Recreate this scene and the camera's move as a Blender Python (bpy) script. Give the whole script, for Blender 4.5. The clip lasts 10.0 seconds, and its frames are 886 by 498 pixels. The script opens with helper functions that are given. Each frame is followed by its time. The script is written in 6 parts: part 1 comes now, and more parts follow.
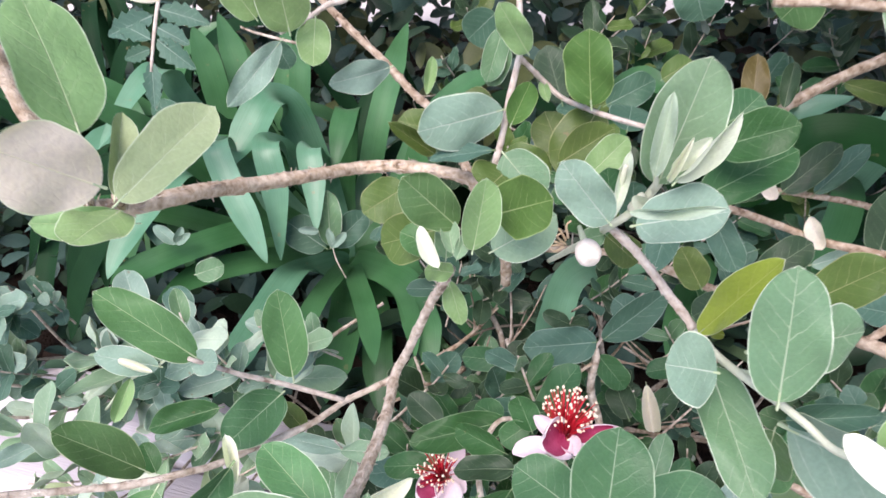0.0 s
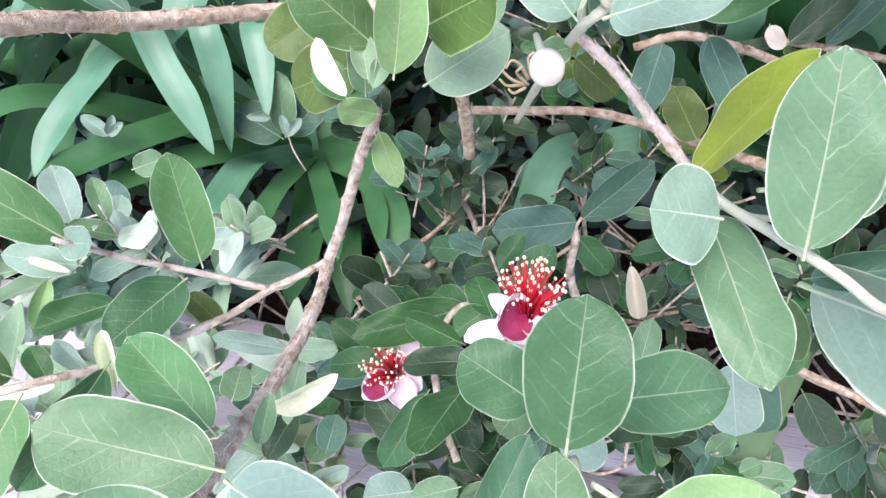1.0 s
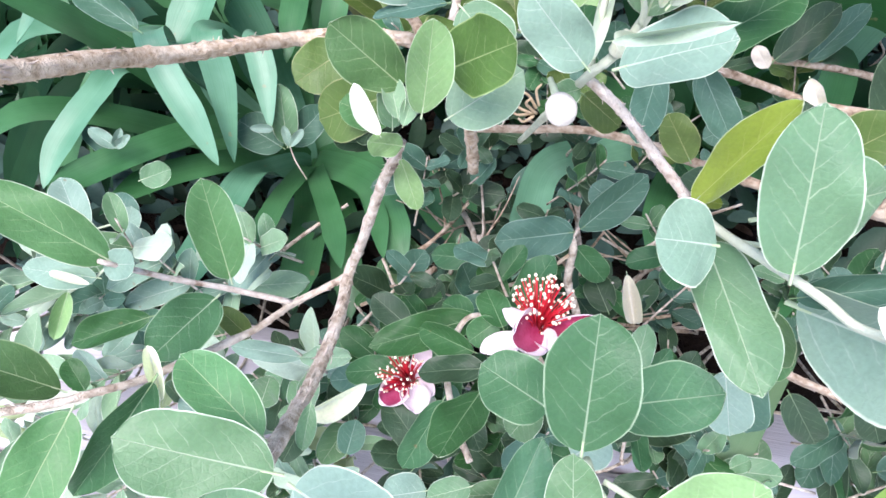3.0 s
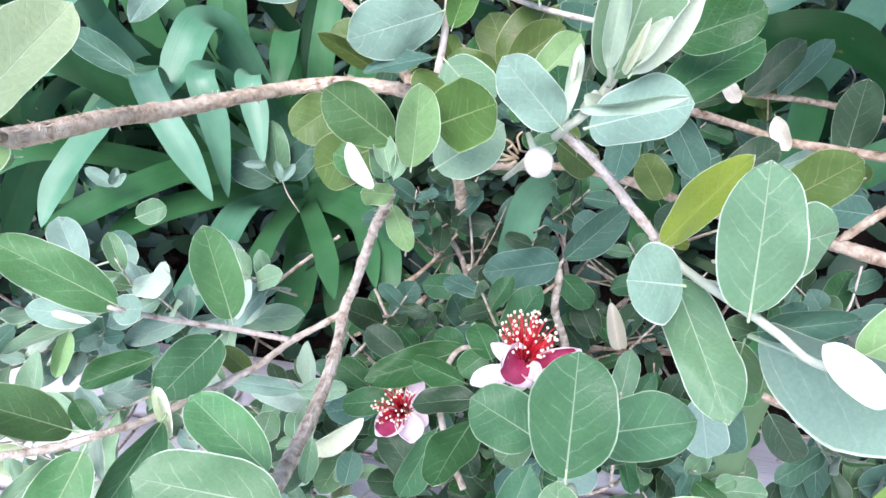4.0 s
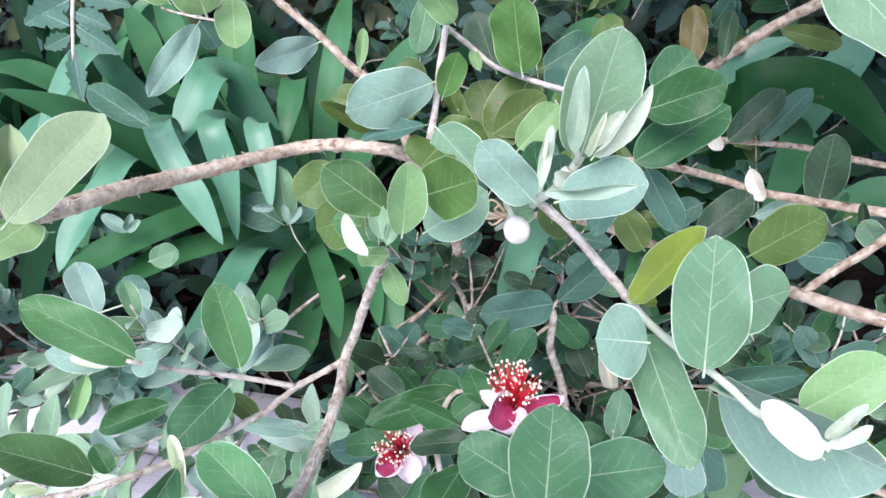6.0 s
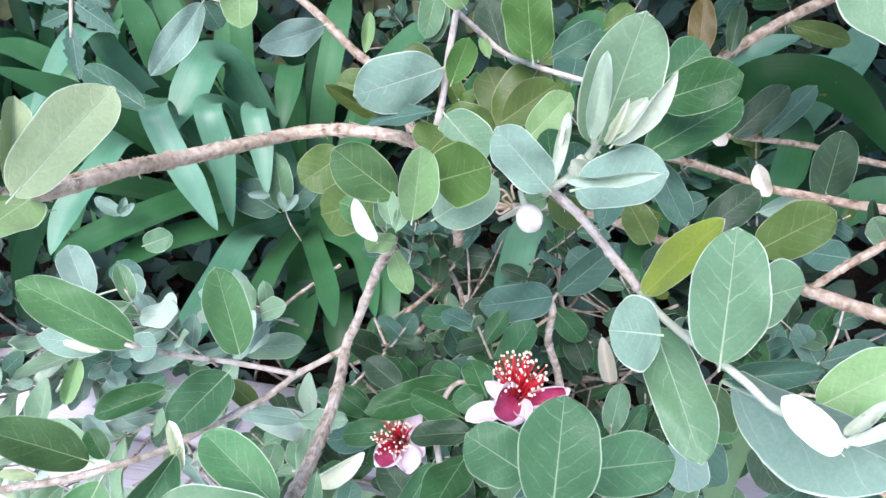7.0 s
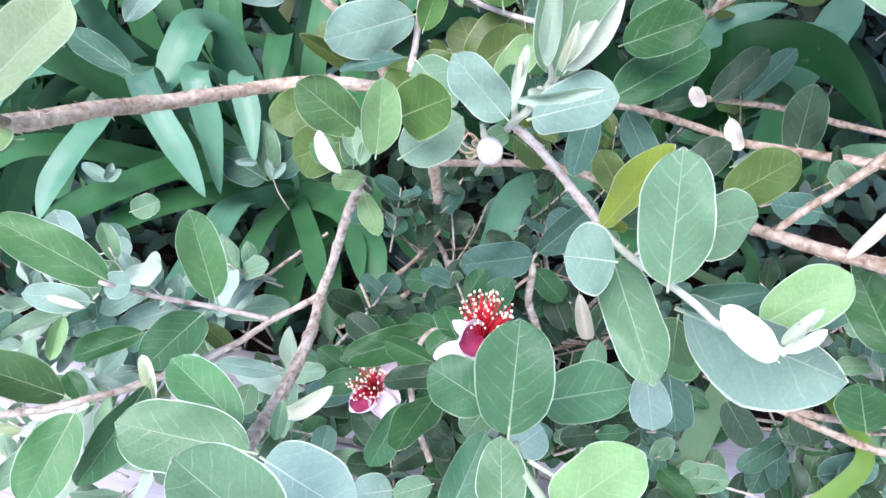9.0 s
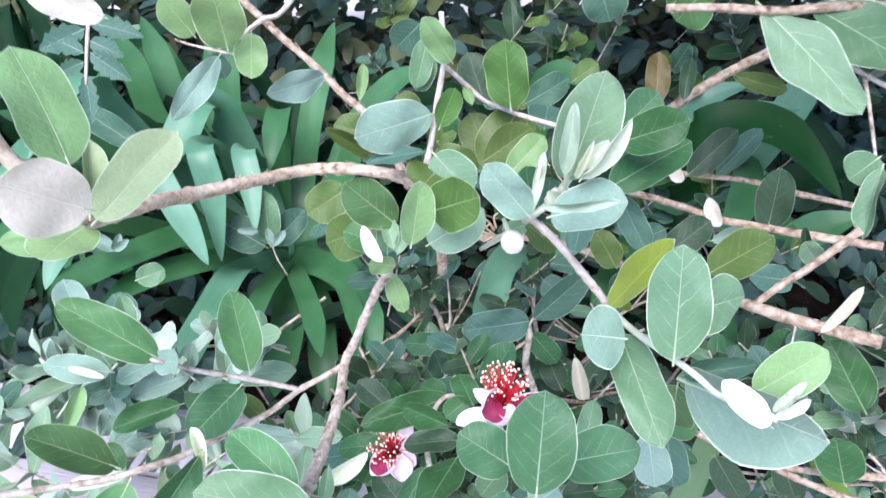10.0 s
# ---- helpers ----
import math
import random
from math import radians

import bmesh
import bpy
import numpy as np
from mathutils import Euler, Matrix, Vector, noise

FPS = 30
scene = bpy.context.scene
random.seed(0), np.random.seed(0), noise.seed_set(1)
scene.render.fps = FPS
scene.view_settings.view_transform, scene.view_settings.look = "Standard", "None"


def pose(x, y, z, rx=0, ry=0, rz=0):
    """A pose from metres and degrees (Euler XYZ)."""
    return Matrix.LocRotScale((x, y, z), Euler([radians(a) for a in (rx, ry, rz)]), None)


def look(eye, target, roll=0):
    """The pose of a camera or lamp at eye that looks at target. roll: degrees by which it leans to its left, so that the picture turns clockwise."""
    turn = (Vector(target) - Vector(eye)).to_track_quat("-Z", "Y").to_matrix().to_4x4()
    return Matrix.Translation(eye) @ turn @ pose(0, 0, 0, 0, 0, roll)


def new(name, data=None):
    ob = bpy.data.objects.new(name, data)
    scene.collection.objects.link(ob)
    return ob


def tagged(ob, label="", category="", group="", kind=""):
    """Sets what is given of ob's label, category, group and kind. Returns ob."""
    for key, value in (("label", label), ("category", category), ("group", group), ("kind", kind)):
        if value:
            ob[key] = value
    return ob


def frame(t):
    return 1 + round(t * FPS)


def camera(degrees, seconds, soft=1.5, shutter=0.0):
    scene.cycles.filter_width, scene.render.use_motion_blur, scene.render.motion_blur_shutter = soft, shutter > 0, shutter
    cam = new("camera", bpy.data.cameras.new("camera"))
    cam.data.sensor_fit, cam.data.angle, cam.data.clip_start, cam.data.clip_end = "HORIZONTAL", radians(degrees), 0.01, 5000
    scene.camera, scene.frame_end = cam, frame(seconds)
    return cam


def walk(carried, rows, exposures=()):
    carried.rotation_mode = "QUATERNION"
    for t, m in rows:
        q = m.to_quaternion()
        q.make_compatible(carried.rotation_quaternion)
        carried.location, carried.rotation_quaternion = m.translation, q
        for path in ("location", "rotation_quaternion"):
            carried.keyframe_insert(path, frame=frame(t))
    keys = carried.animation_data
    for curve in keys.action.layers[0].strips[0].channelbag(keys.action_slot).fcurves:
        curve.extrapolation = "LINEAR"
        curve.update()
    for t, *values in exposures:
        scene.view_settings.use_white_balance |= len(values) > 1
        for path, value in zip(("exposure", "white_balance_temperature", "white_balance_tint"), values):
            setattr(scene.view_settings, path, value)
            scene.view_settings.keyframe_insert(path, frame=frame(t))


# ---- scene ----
cam = camera(65.9, 10.0, soft=1.55, shutter=0.35)
PATH = [
    (0, (0.004, 0.0, 0.601), (-0.008, 1.638, -0.546), -0.2),
    (0.5, (0.007, 0.024, 0.577), (-0.029, 1.591, -0.666), -1.2),
    (1, (0.023, 0.033, 0.551), (0.033, 1.505, -0.803), -1.6),
    (1.5, (0.021, 0.028, 0.560), (0.037, 1.53, -0.761), -1.5),
    (2, (0.015, 0.031, 0.570), (0.009, 1.512, -0.774), -2.0),
    (2.5, (0.012, 0.032, 0.569), (0.023, 1.506, -0.782), -1.7),
    (2.7, (0.012, 0.029, 0.566), (0.045, 1.498, -0.792), -1.1),
    (3.8, (0.016, 0.018, 0.583), (0.087, 1.516, -0.740), -1.5),
    (4, (0.013, 0.017, 0.584), (0.09, 1.526, -0.725), -1.5),
    (4.5, (0.015, 0.023, 0.594), (0.102, 1.534, -0.714), -1.0),
    (5, (0.018, 0.024, 0.603), (0.103, 1.551, -0.686), -1.1),
    (5.5, (0.022, 0.017, 0.605), (0.084, 1.545, -0.684), -2.4),
    (5.7, (0.021, 0.008, 0.606), (0.081, 1.572, -0.639), -2.8),
    (6.8, (0.015, 0.007, 0.603), (0.081, 1.557, -0.659), -1.2),
    (7, (0.013, 0.01, 0.602), (0.098, 1.557, -0.662), -0.8),
    (7.5, (0.013, 0.004, 0.602), (0.11, 1.554, -0.658), -0.5),
    (8, (0.016, 0.001, 0.590), (0.116, 1.519, -0.709), -0.4),
    (8.5, (0.023, -0.002, 0.585), (0.12, 1.501, -0.731), -0.5),
    (9, (0.024, -0.006, 0.591), (0.11, 1.517, -0.703), -0.6),
    (9.5, (0.014, -0.013, 0.602), (0.111, 1.556, -0.634), -0.0),
    (10, (0.002, -0.022, 0.619), (0.176, 1.59, -0.554), 0.6),
]
walk(cam, [(t, look(eye, target, roll)) for t, eye, target, roll in PATH],
     exposures=((0, 1.17, 6960, 27), (0.5, 1.38, 6860, 33), (0.8, 1.45, 6710, 28), (1.5, 1.45, 6710, 28), (2.5, 1.56, 6610, 25), (4, 1.5, 6310, 23), (5.5, 1.34, 6260, 22),
                (7.5, 1.38, 6210, 25), (8.5, 1.48, 6110, 26), (10, 1.46, 6160, 25)))

# ---- world and light ----
world = bpy.data.worlds.new("sky")
scene.world = world
world.use_nodes = True
wn = world.node_tree.nodes
sky = wn.new("ShaderNodeTexSky")
sky.sky_type, sky.sun_disc = "NISHITA", False
sky.sun_elevation, sky.sun_rotation = radians(58), radians(200)
wn["Background"].inputs["Strength"].default_value = 0.14
world.node_tree.links.new(sky.outputs[0], wn["Background"].inputs["Color"])
sun = new("sun", bpy.data.lights.new("sun", "SUN"))
sun.data.energy, sun.data.angle, sun.data.color = 2.2, radians(40), (1.0, 0.97, 0.97)
sun.matrix_world = look((-0.6, -1.0, 2.6), (0.05, 0.4, 0.3))


# ---- materials ----
def shader(name, rough=0.6, spec=0.3):
    m = bpy.data.materials.new(name)
    m.use_nodes = True
    b = m.node_tree.nodes["Principled BSDF"]
    b.inputs["Roughness"].default_value = rough
    b.inputs["Specular IOR Level"].default_value = spec
    return m, m.node_tree.nodes, m.node_tree.links, b


def math_node(n, l, op, a, b=None, c=None, clamp=False):
    k = n.new("ShaderNodeMath")
    k.operation, k.use_clamp = op, clamp
    for i, v in enumerate((a, b, c)):
        if v is None:
            continue
        if isinstance(v, (int, float)):
            k.inputs[i].default_value = v
        else:
            l.new(v, k.inputs[i])
    return k.outputs[0]


def mix_colour(n, l, fac, a, b):
    k = n.new("ShaderNodeMix")
    k.data_type = "RGBA"
    for s, v in ((0, fac), (6, a), (7, b)):
        if isinstance(v, (int, float)):
            k.inputs[s].default_value = v
        elif isinstance(v, tuple):
            k.inputs[s].default_value = (*v, 1)
        else:
            l.new(v, k.inputs[s])
    return k.outputs[2]


def noise_node(n, l, scale, detail=3.0, vec=None):
    k = n.new("ShaderNodeTexNoise")
    k.inputs["Scale"].default_value, k.inputs["Detail"].default_value = scale, detail
    if vec is not None:
        l.new(vec, k.inputs["Vector"])
    return k.outputs["Fac"]


def bump(n, l, b, height, strength, dist):
    k = n.new("ShaderNodeBump")
    k.inputs["Strength"].default_value, k.inputs["Distance"].default_value = strength, dist
    l.new(height, k.inputs["Height"])
    l.new(k.outputs[0], b.inputs["Normal"])


def leaf_material(name, dark, light, vein, rough=0.44, spec=0.3, veins=0.6, glow=0.2, margin=0.8):
    """A leaf's skin: two-scale mottling, pale midrib and side veins along its UV, light through the blade."""
    m, n, l, b = shader(name, rough, spec)
    b.inputs["Sheen Weight"].default_value = 0.12 if sum(light) > 0.5 else 0.0
    b.inputs["Sheen Roughness"].default_value = 0.5
    uv = n.new("ShaderNodeUVMap")
    uv.uv_map = "UVMap"
    sep = n.new("ShaderNodeSeparateXYZ")
    l.new(uv.outputs[0], sep.inputs[0])
    u = math_node(n, l, "ABSOLUTE", math_node(n, l, "SUBTRACT", sep.outputs[0], 0.5))
    v = sep.outputs[1]
    geo = n.new("ShaderNodeNewGeometry")
    info = n.new("ShaderNodeObjectInfo")
    rnd = info.outputs["Random"]
    coarse = noise_node(n, l, 38, 3, geo.outputs["Position"])
    fine = noise_node(n, l, 900, 2, geo.outputs["Position"])
    patch = noise_node(n, l, 170, 4, geo.outputs["Position"])
    l.new(math_node(n, l, "MULTIPLY_ADD", patch, 0.35, rough - 0.16), b.inputs["Roughness"])
    net = n.new("ShaderNodeTexVoronoi")
    net.feature = "DISTANCE_TO_EDGE"
    net.inputs["Scale"].default_value = 420
    l.new(geo.outputs["Position"], net.inputs["Vector"])
    mesh_lines = math_node(n, l, "SUBTRACT", 1.0, math_node(n, l, "MULTIPLY", net.outputs["Distance"], 9.0), clamp=True)
    rib = math_node(n, l, "SUBTRACT", 1.0, math_node(n, l, "DIVIDE", u, math_node(n, l, "MULTIPLY_ADD", v, -0.010, 0.017)), clamp=True)
    vuv = n.new("ShaderNodeUVMap")
    vuv.uv_map = "Vein"
    vs = n.new("ShaderNodeSeparateXYZ")
    l.new(vuv.outputs[0], vs.inputs[0])
    half = math_node(n, l, "MULTIPLY", math_node(n, l, "GREATER_THAN", sep.outputs[0], 0.5), 0.09)
    wob = math_node(n, l, "MULTIPLY_ADD", noise_node(n, l, 7, 2, uv.outputs[0]), 0.07, -0.035)
    lean = math_node(n, l, "MULTIPLY", math_node(n, l, "POWER", u, 1.3), -0.95)
    ph = math_node(n, l, "ADD", math_node(n, l, "ADD", v, lean), math_node(n, l, "ADD", half, wob))
    saw = math_node(n, l, "PINGPONG", math_node(n, l, "MULTIPLY_ADD", ph, 6.2, vs.outputs[0]), 0.5)
    fade = math_node(n, l, "MULTIPLY_ADD", u, -1.7, 1.0, clamp=True)
    side = math_node(n, l, "SUBTRACT", 1.0, math_node(n, l, "MULTIPLY", saw, 19.0), clamp=True)
    side = math_node(n, l, "MULTIPLY", side, math_node(n, l, "MULTIPLY", fade, math_node(n, l, "MULTIPLY_ADD", patch, 3.2, -1.1, clamp=True)))
    halo = math_node(n, l, "SUBTRACT", 1.0, math_node(n, l, "MULTIPLY", saw, 5.0), clamp=True)
    fac = math_node(n, l, "ADD", math_node(n, l, "MULTIPLY", rnd, 0.55), math_node(n, l, "ADD", math_node(n, l, "MULTIPLY_ADD", coarse, 1.0, -0.45), math_node(n, l, "MULTIPLY", patch, 0.4)), clamp=True)
    col = mix_colour(n, l, fac, dark, light)
    pocks = math_node(n, l, "MULTIPLY_ADD", fine, 0.3, 0.85)
    hs = n.new("ShaderNodeHueSaturation")
    l.new(col, hs.inputs["Color"])
    l.new(math_node(n, l, "MULTIPLY_ADD", rnd, 0.03, 0.485), hs.inputs["Hue"])
    l.new(pocks, hs.inputs["Value"])
    lines = math_node(n, l, "MAXIMUM", math_node(n, l, "MULTIPLY", rib, math_node(n, l, "MULTIPLY_ADD", v, -1.3, 2.2), clamp=True), math_node(n, l, "MAXIMUM", math_node(n, l, "MAXIMUM", math_node(n, l, "MULTIPLY", side, 0.85), math_node(n, l, "MULTIPLY", math_node(n, l, "MULTIPLY", halo, fade), 0.05)), math_node(n, l, "MULTIPLY", math_node(n, l, "MULTIPLY", mesh_lines, coarse), 0.05)))
    col = mix_colour(n, l, math_node(n, l, "MULTIPLY", lines, veins), hs.outputs[0], vein)
    blot = noise_node(n, l, 130, 2, geo.outputs["Position"])
    blot = math_node(n, l, "MULTIPLY", math_node(n, l, "MULTIPLY_ADD", blot, 30.0, -22.2, clamp=True), 0.5)
    col = mix_colour(n, l, blot, col, (0.20, 0.13, 0.06))
    if margin:
        ruv = n.new("ShaderNodeUVMap")
        ruv.uv_map = "Rim"
        rs = n.new("ShaderNodeSeparateXYZ")
        l.new(ruv.outputs[0], rs.inputs[0])
        edge = math_node(n, l, "MULTIPLY", math_node(n, l, "ABSOLUTE", math_node(n, l, "SUBTRACT", rs.outputs[0], 0.5)), 2.0)
        edge = math_node(n, l, "MAXIMUM", math_node(n, l, "MULTIPLY_ADD", edge, 18.0, -16.5, clamp=True), math_node(n, l, "MULTIPLY_ADD", rs.outputs[1], 120.0, -119.2, clamp=True))
        edge = math_node(n, l, "MULTIPLY", edge, math_node(n, l, "MULTIPLY_ADD", patch, 2.0, -0.15, clamp=True))
        col = mix_colour(n, l, math_node(n, l, "MULTIPLY", edge, margin), col, (0.70, 0.78, 0.64) if sum(light) > 0.42 else vein)
    l.new(col, b.inputs["Base Color"])
    relief = math_node(n, l, "SUBTRACT", math_node(n, l, "MULTIPLY", fine, 0.5), math_node(n, l, "ADD", math_node(n, l, "MULTIPLY", rib, 0.6), math_node(n, l, "MULTIPLY", side, 0.25)))
    rough_skin = math_node(n, l, "MULTIPLY_ADD", patch, 0.6, relief)
    bump(n, l, b, math_node(n, l, "ADD", rough_skin, math_node(n, l, "MULTIPLY", mesh_lines, -0.10)), 0.5, 0.0007)
    t = n.new("ShaderNodeBsdfTranslucent")
    through_blade = n.new("ShaderNodeVectorMath")
    through_blade.operation = "MULTIPLY"
    through_blade.inputs[1].default_value = (1.5, 1.6, 0.7)
    l.new(col, through_blade.inputs[0])
    l.new(through_blade.outputs[0], t.inputs["Color"])
    mx = n.new("ShaderNodeMixShader")
    mx.inputs[0].default_value = glow
    l.new(b.outputs[0], mx.inputs[1])
    l.new(t.outputs[0], mx.inputs[2])
    l.new(mx.outputs[0], n["Material Output"].inputs[0])
    return m


def plain_material(name, a, b2, scale, rough=0.7, spec=0.2, relief=0.3, dist=0.001, rand=0.3, detail=4.0, stretch=None):
    m, n, l, b = shader(name, rough, spec)
    tc = n.new("ShaderNodeTexCoord")
    vec = tc.outputs["Object"]
    if stretch:
        mp = n.new("ShaderNodeMapping")
        mp.inputs["Scale"].default_value = stretch
        l.new(vec, mp.inputs["Vector"])
        vec = mp.outputs[0]
    big = noise_node(n, l, scale, detail, vec)
    small = noise_node(n, l, scale * 9, detail, vec)
    info = n.new("ShaderNodeObjectInfo")
    f = math_node(n, l, "ADD", math_node(n, l, "MULTIPLY_ADD", big, 1.3, -0.4), math_node(n, l, "MULTIPLY_ADD", small, 0.6, -0.3))
    f = math_node(n, l, "ADD", f, math_node(n, l, "MULTIPLY_ADD", info.outputs["Random"], rand, -rand / 2), clamp=True)
    l.new(mix_colour(n, l, f, a, b2), b.inputs["Base Color"])
    bump(n, l, b, math_node(n, l, "ADD", big, small), relief, dist)
    return m


PALE = (0.50, 0.60, 0.42)
KINDS = {
    "jade": leaf_material("leaf_jade", (0.038, 0.118, 0.056), (0.070, 0.19, 0.088), (0.36, 0.48, 0.33)),
    # deep and dark: leaf greens lowered to hold the shade inside the shrubs
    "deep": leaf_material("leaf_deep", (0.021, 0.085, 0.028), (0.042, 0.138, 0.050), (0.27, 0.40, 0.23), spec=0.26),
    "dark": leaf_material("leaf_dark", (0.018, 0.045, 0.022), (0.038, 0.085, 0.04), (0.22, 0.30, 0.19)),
    "green": leaf_material("leaf_green", (0.05, 0.135, 0.045), (0.085, 0.195, 0.065), (0.42, 0.52, 0.30)),
    "fresh": leaf_material("leaf_fresh", (0.060, 0.185, 0.062), (0.110, 0.275, 0.105), (0.45, 0.58, 0.34), glow=0.25),
    "bright": leaf_material("leaf_bright", (0.055, 0.15, 0.035), (0.095, 0.215, 0.05), (0.42, 0.55, 0.25), glow=0.3),
    "mid": leaf_material("leaf_mid", (0.075, 0.175, 0.085), (0.13, 0.26, 0.125), (0.48, 0.58, 0.42)),
    "light": leaf_material("leaf_light", (0.15, 0.30, 0.11), (0.25, 0.41, 0.18), (0.5, 0.6, 0.38), glow=0.3),
    "yellow": leaf_material("leaf_yellow", (0.19, 0.29, 0.03), (0.29, 0.38, 0.06), (0.5, 0.55, 0.2), glow=0.3),
    "olive": leaf_material("leaf_olive", (0.05, 0.10, 0.022), (0.10, 0.165, 0.04), (0.34, 0.36, 0.18)),
    "brown": leaf_material("leaf_brown", (0.07, 0.055, 0.018), (0.125, 0.10, 0.032), (0.34, 0.3, 0.18)),
    "grey": leaf_material("leaf_grey", (0.15, 0.27, 0.20), (0.25, 0.38, 0.30), (0.55, 0.64, 0.55), rough=0.7),
    "teal": leaf_material("leaf_teal", (0.036, 0.105, 0.066), (0.075, 0.17, 0.115), (0.32, 0.44, 0.36), rough=0.55),
    "pale": leaf_material("leaf_pale", (0.30, 0.43, 0.31), (0.42, 0.54, 0.42), (0.6, 0.68, 0.55), rough=0.75),
    "sage": leaf_material("leaf_sage", (0.14, 0.27, 0.15), (0.23, 0.37, 0.23), (0.55, 0.64, 0.5), rough=0.6),
    "soft": leaf_material("leaf_soft", (0.26, 0.36, 0.19), (0.37, 0.46, 0.27), (0.52, 0.6, 0.44), rough=0.6, glow=0.3),
    "under": leaf_material("leaf_under", (0.57, 0.54, 0.50), (0.69, 0.66, 0.62), (0.74, 0.74, 0.66), rough=0.85, spec=0.1, veins=0.7, glow=0.35),
    "felt": leaf_material("leaf_felt", (0.45, 0.53, 0.42), (0.58, 0.66, 0.54), (0.68, 0.73, 0.62), rough=0.9, spec=0.1, veins=0.3),
    "silver": leaf_material("leaf_silver", (0.60, 0.67, 0.56), (0.72, 0.77, 0.67), (0.8, 0.82, 0.74), rough=0.9, spec=0.1, veins=0.3),
    "white": leaf_material("leaf_white", (0.70, 0.74, 0.63), (0.80, 0.83, 0.74), (0.85, 0.86, 0.8), rough=0.9, spec=0.1, veins=0.2),
}
UNDER = leaf_material("leaf_back", (0.30, 0.38, 0.29), (0.42, 0.48, 0.40), (0.55, 0.6, 0.48), rough=0.85, spec=0.15, veins=0.4)
RIM = plain_material("leaf_rim", (0.40, 0.52, 0.30), (0.55, 0.64, 0.44), 60, 0.7)
RIM_DARK = plain_material("leaf_rim_dull", (0.16, 0.26, 0.12), (0.25, 0.36, 0.19), 60, 0.7)


def bark_material(name, dark, mid, light, along=34.0):
    """Stringy bark: long pale strips with dark cracks between, along the stem's UV."""
    m, n, l, b = shader(name, 0.9, 0.1)
    uv = n.new("ShaderNodeUVMap")
    uv.uv_map = "UVMap"
    mp = n.new("ShaderNodeMapping")
    mp.inputs["Scale"].default_value = (2.4, along, 1.0)
    l.new(uv.outputs[0], mp.inputs["Vector"])
    strips = noise_node(n, l, 7, 4, mp.outputs[0])
    geo = n.new("ShaderNodeNewGeometry")
    spots = noise_node(n, l, 260, 3, geo.outputs["Position"])
    grain = noise_node(n, l, 1500, 2, geo.outputs["Position"])
    r = n.new("ShaderNodeValToRGB")
    r.color_ramp.elements[0].position, r.color_ramp.elements[0].color = 0.37, (*dark, 1)
    r.color_ramp.elements[1].position, r.color_ramp.elements[1].color = 0.60, (*light, 1)
    e = r.color_ramp.elements.new(0.46)
    e.color = (*mid, 1)
    blotch = noise_node(n, l, 95, 3, geo.outputs["Position"])
    f = math_node(n, l, "ADD", math_node(n, l, "MULTIPLY_ADD", strips, 1.35, -0.52), math_node(n, l, "MULTIPLY_ADD", spots, 0.45, math_node(n, l, "MULTIPLY", blotch, 0.25)))
    l.new(f, r.inputs[0])
    l.new(mix_colour(n, l, math_node(n, l, "MULTIPLY", grain, 0.25), r.outputs[0], dark), b.inputs["Base Color"])
    bump(n, l, b, math_node(n, l, "ADD", math_node(n, l, "MULTIPLY", strips, 2.2), math_node(n, l, "MULTIPLY", math_node(n, l, "ADD", spots, grain), 0.5)), 1.0, 0.0017)
    return m


BARK = bark_material("bark", (0.13, 0.085, 0.05), (0.49, 0.385, 0.265), (0.78, 0.69, 0.54))
BARK_TAN = bark_material("bark_tan", (0.09, 0.056, 0.035), (0.33, 0.255, 0.175), (0.58, 0.50, 0.385))
BARK_GREY = bark_material("bark_grey", (0.12, 0.088, 0.06), (0.42, 0.36, 0.275), (0.73, 0.68, 0.57))
FLAKE = plain_material("bark_flake", (0.48, 0.40, 0.32), (0.76, 0.70, 0.60), 300, 0.9, 0.1, 0.4, 0.0005)
TWIG = bark_material("young_twig", (0.26, 0.19, 0.14), (0.52, 0.46, 0.38), (0.74, 0.71, 0.62), 30.0)
FELT_STEM = plain_material("felted_stem", (0.48, 0.54, 0.40), (0.68, 0.72, 0.57), 220, 0.9, 0.1, 0.6, 0.0008)
FLAKE_TAN = plain_material("dry_flower", (0.42, 0.32, 0.20), (0.66, 0.55, 0.38), 300, 0.9, 0.1, 0.5, 0.0006)
TWIG_GREEN = plain_material("green_twig", (0.34, 0.42, 0.28), (0.52, 0.60, 0.45), 200, 0.85, 0.1, 0.4, 0.0006)


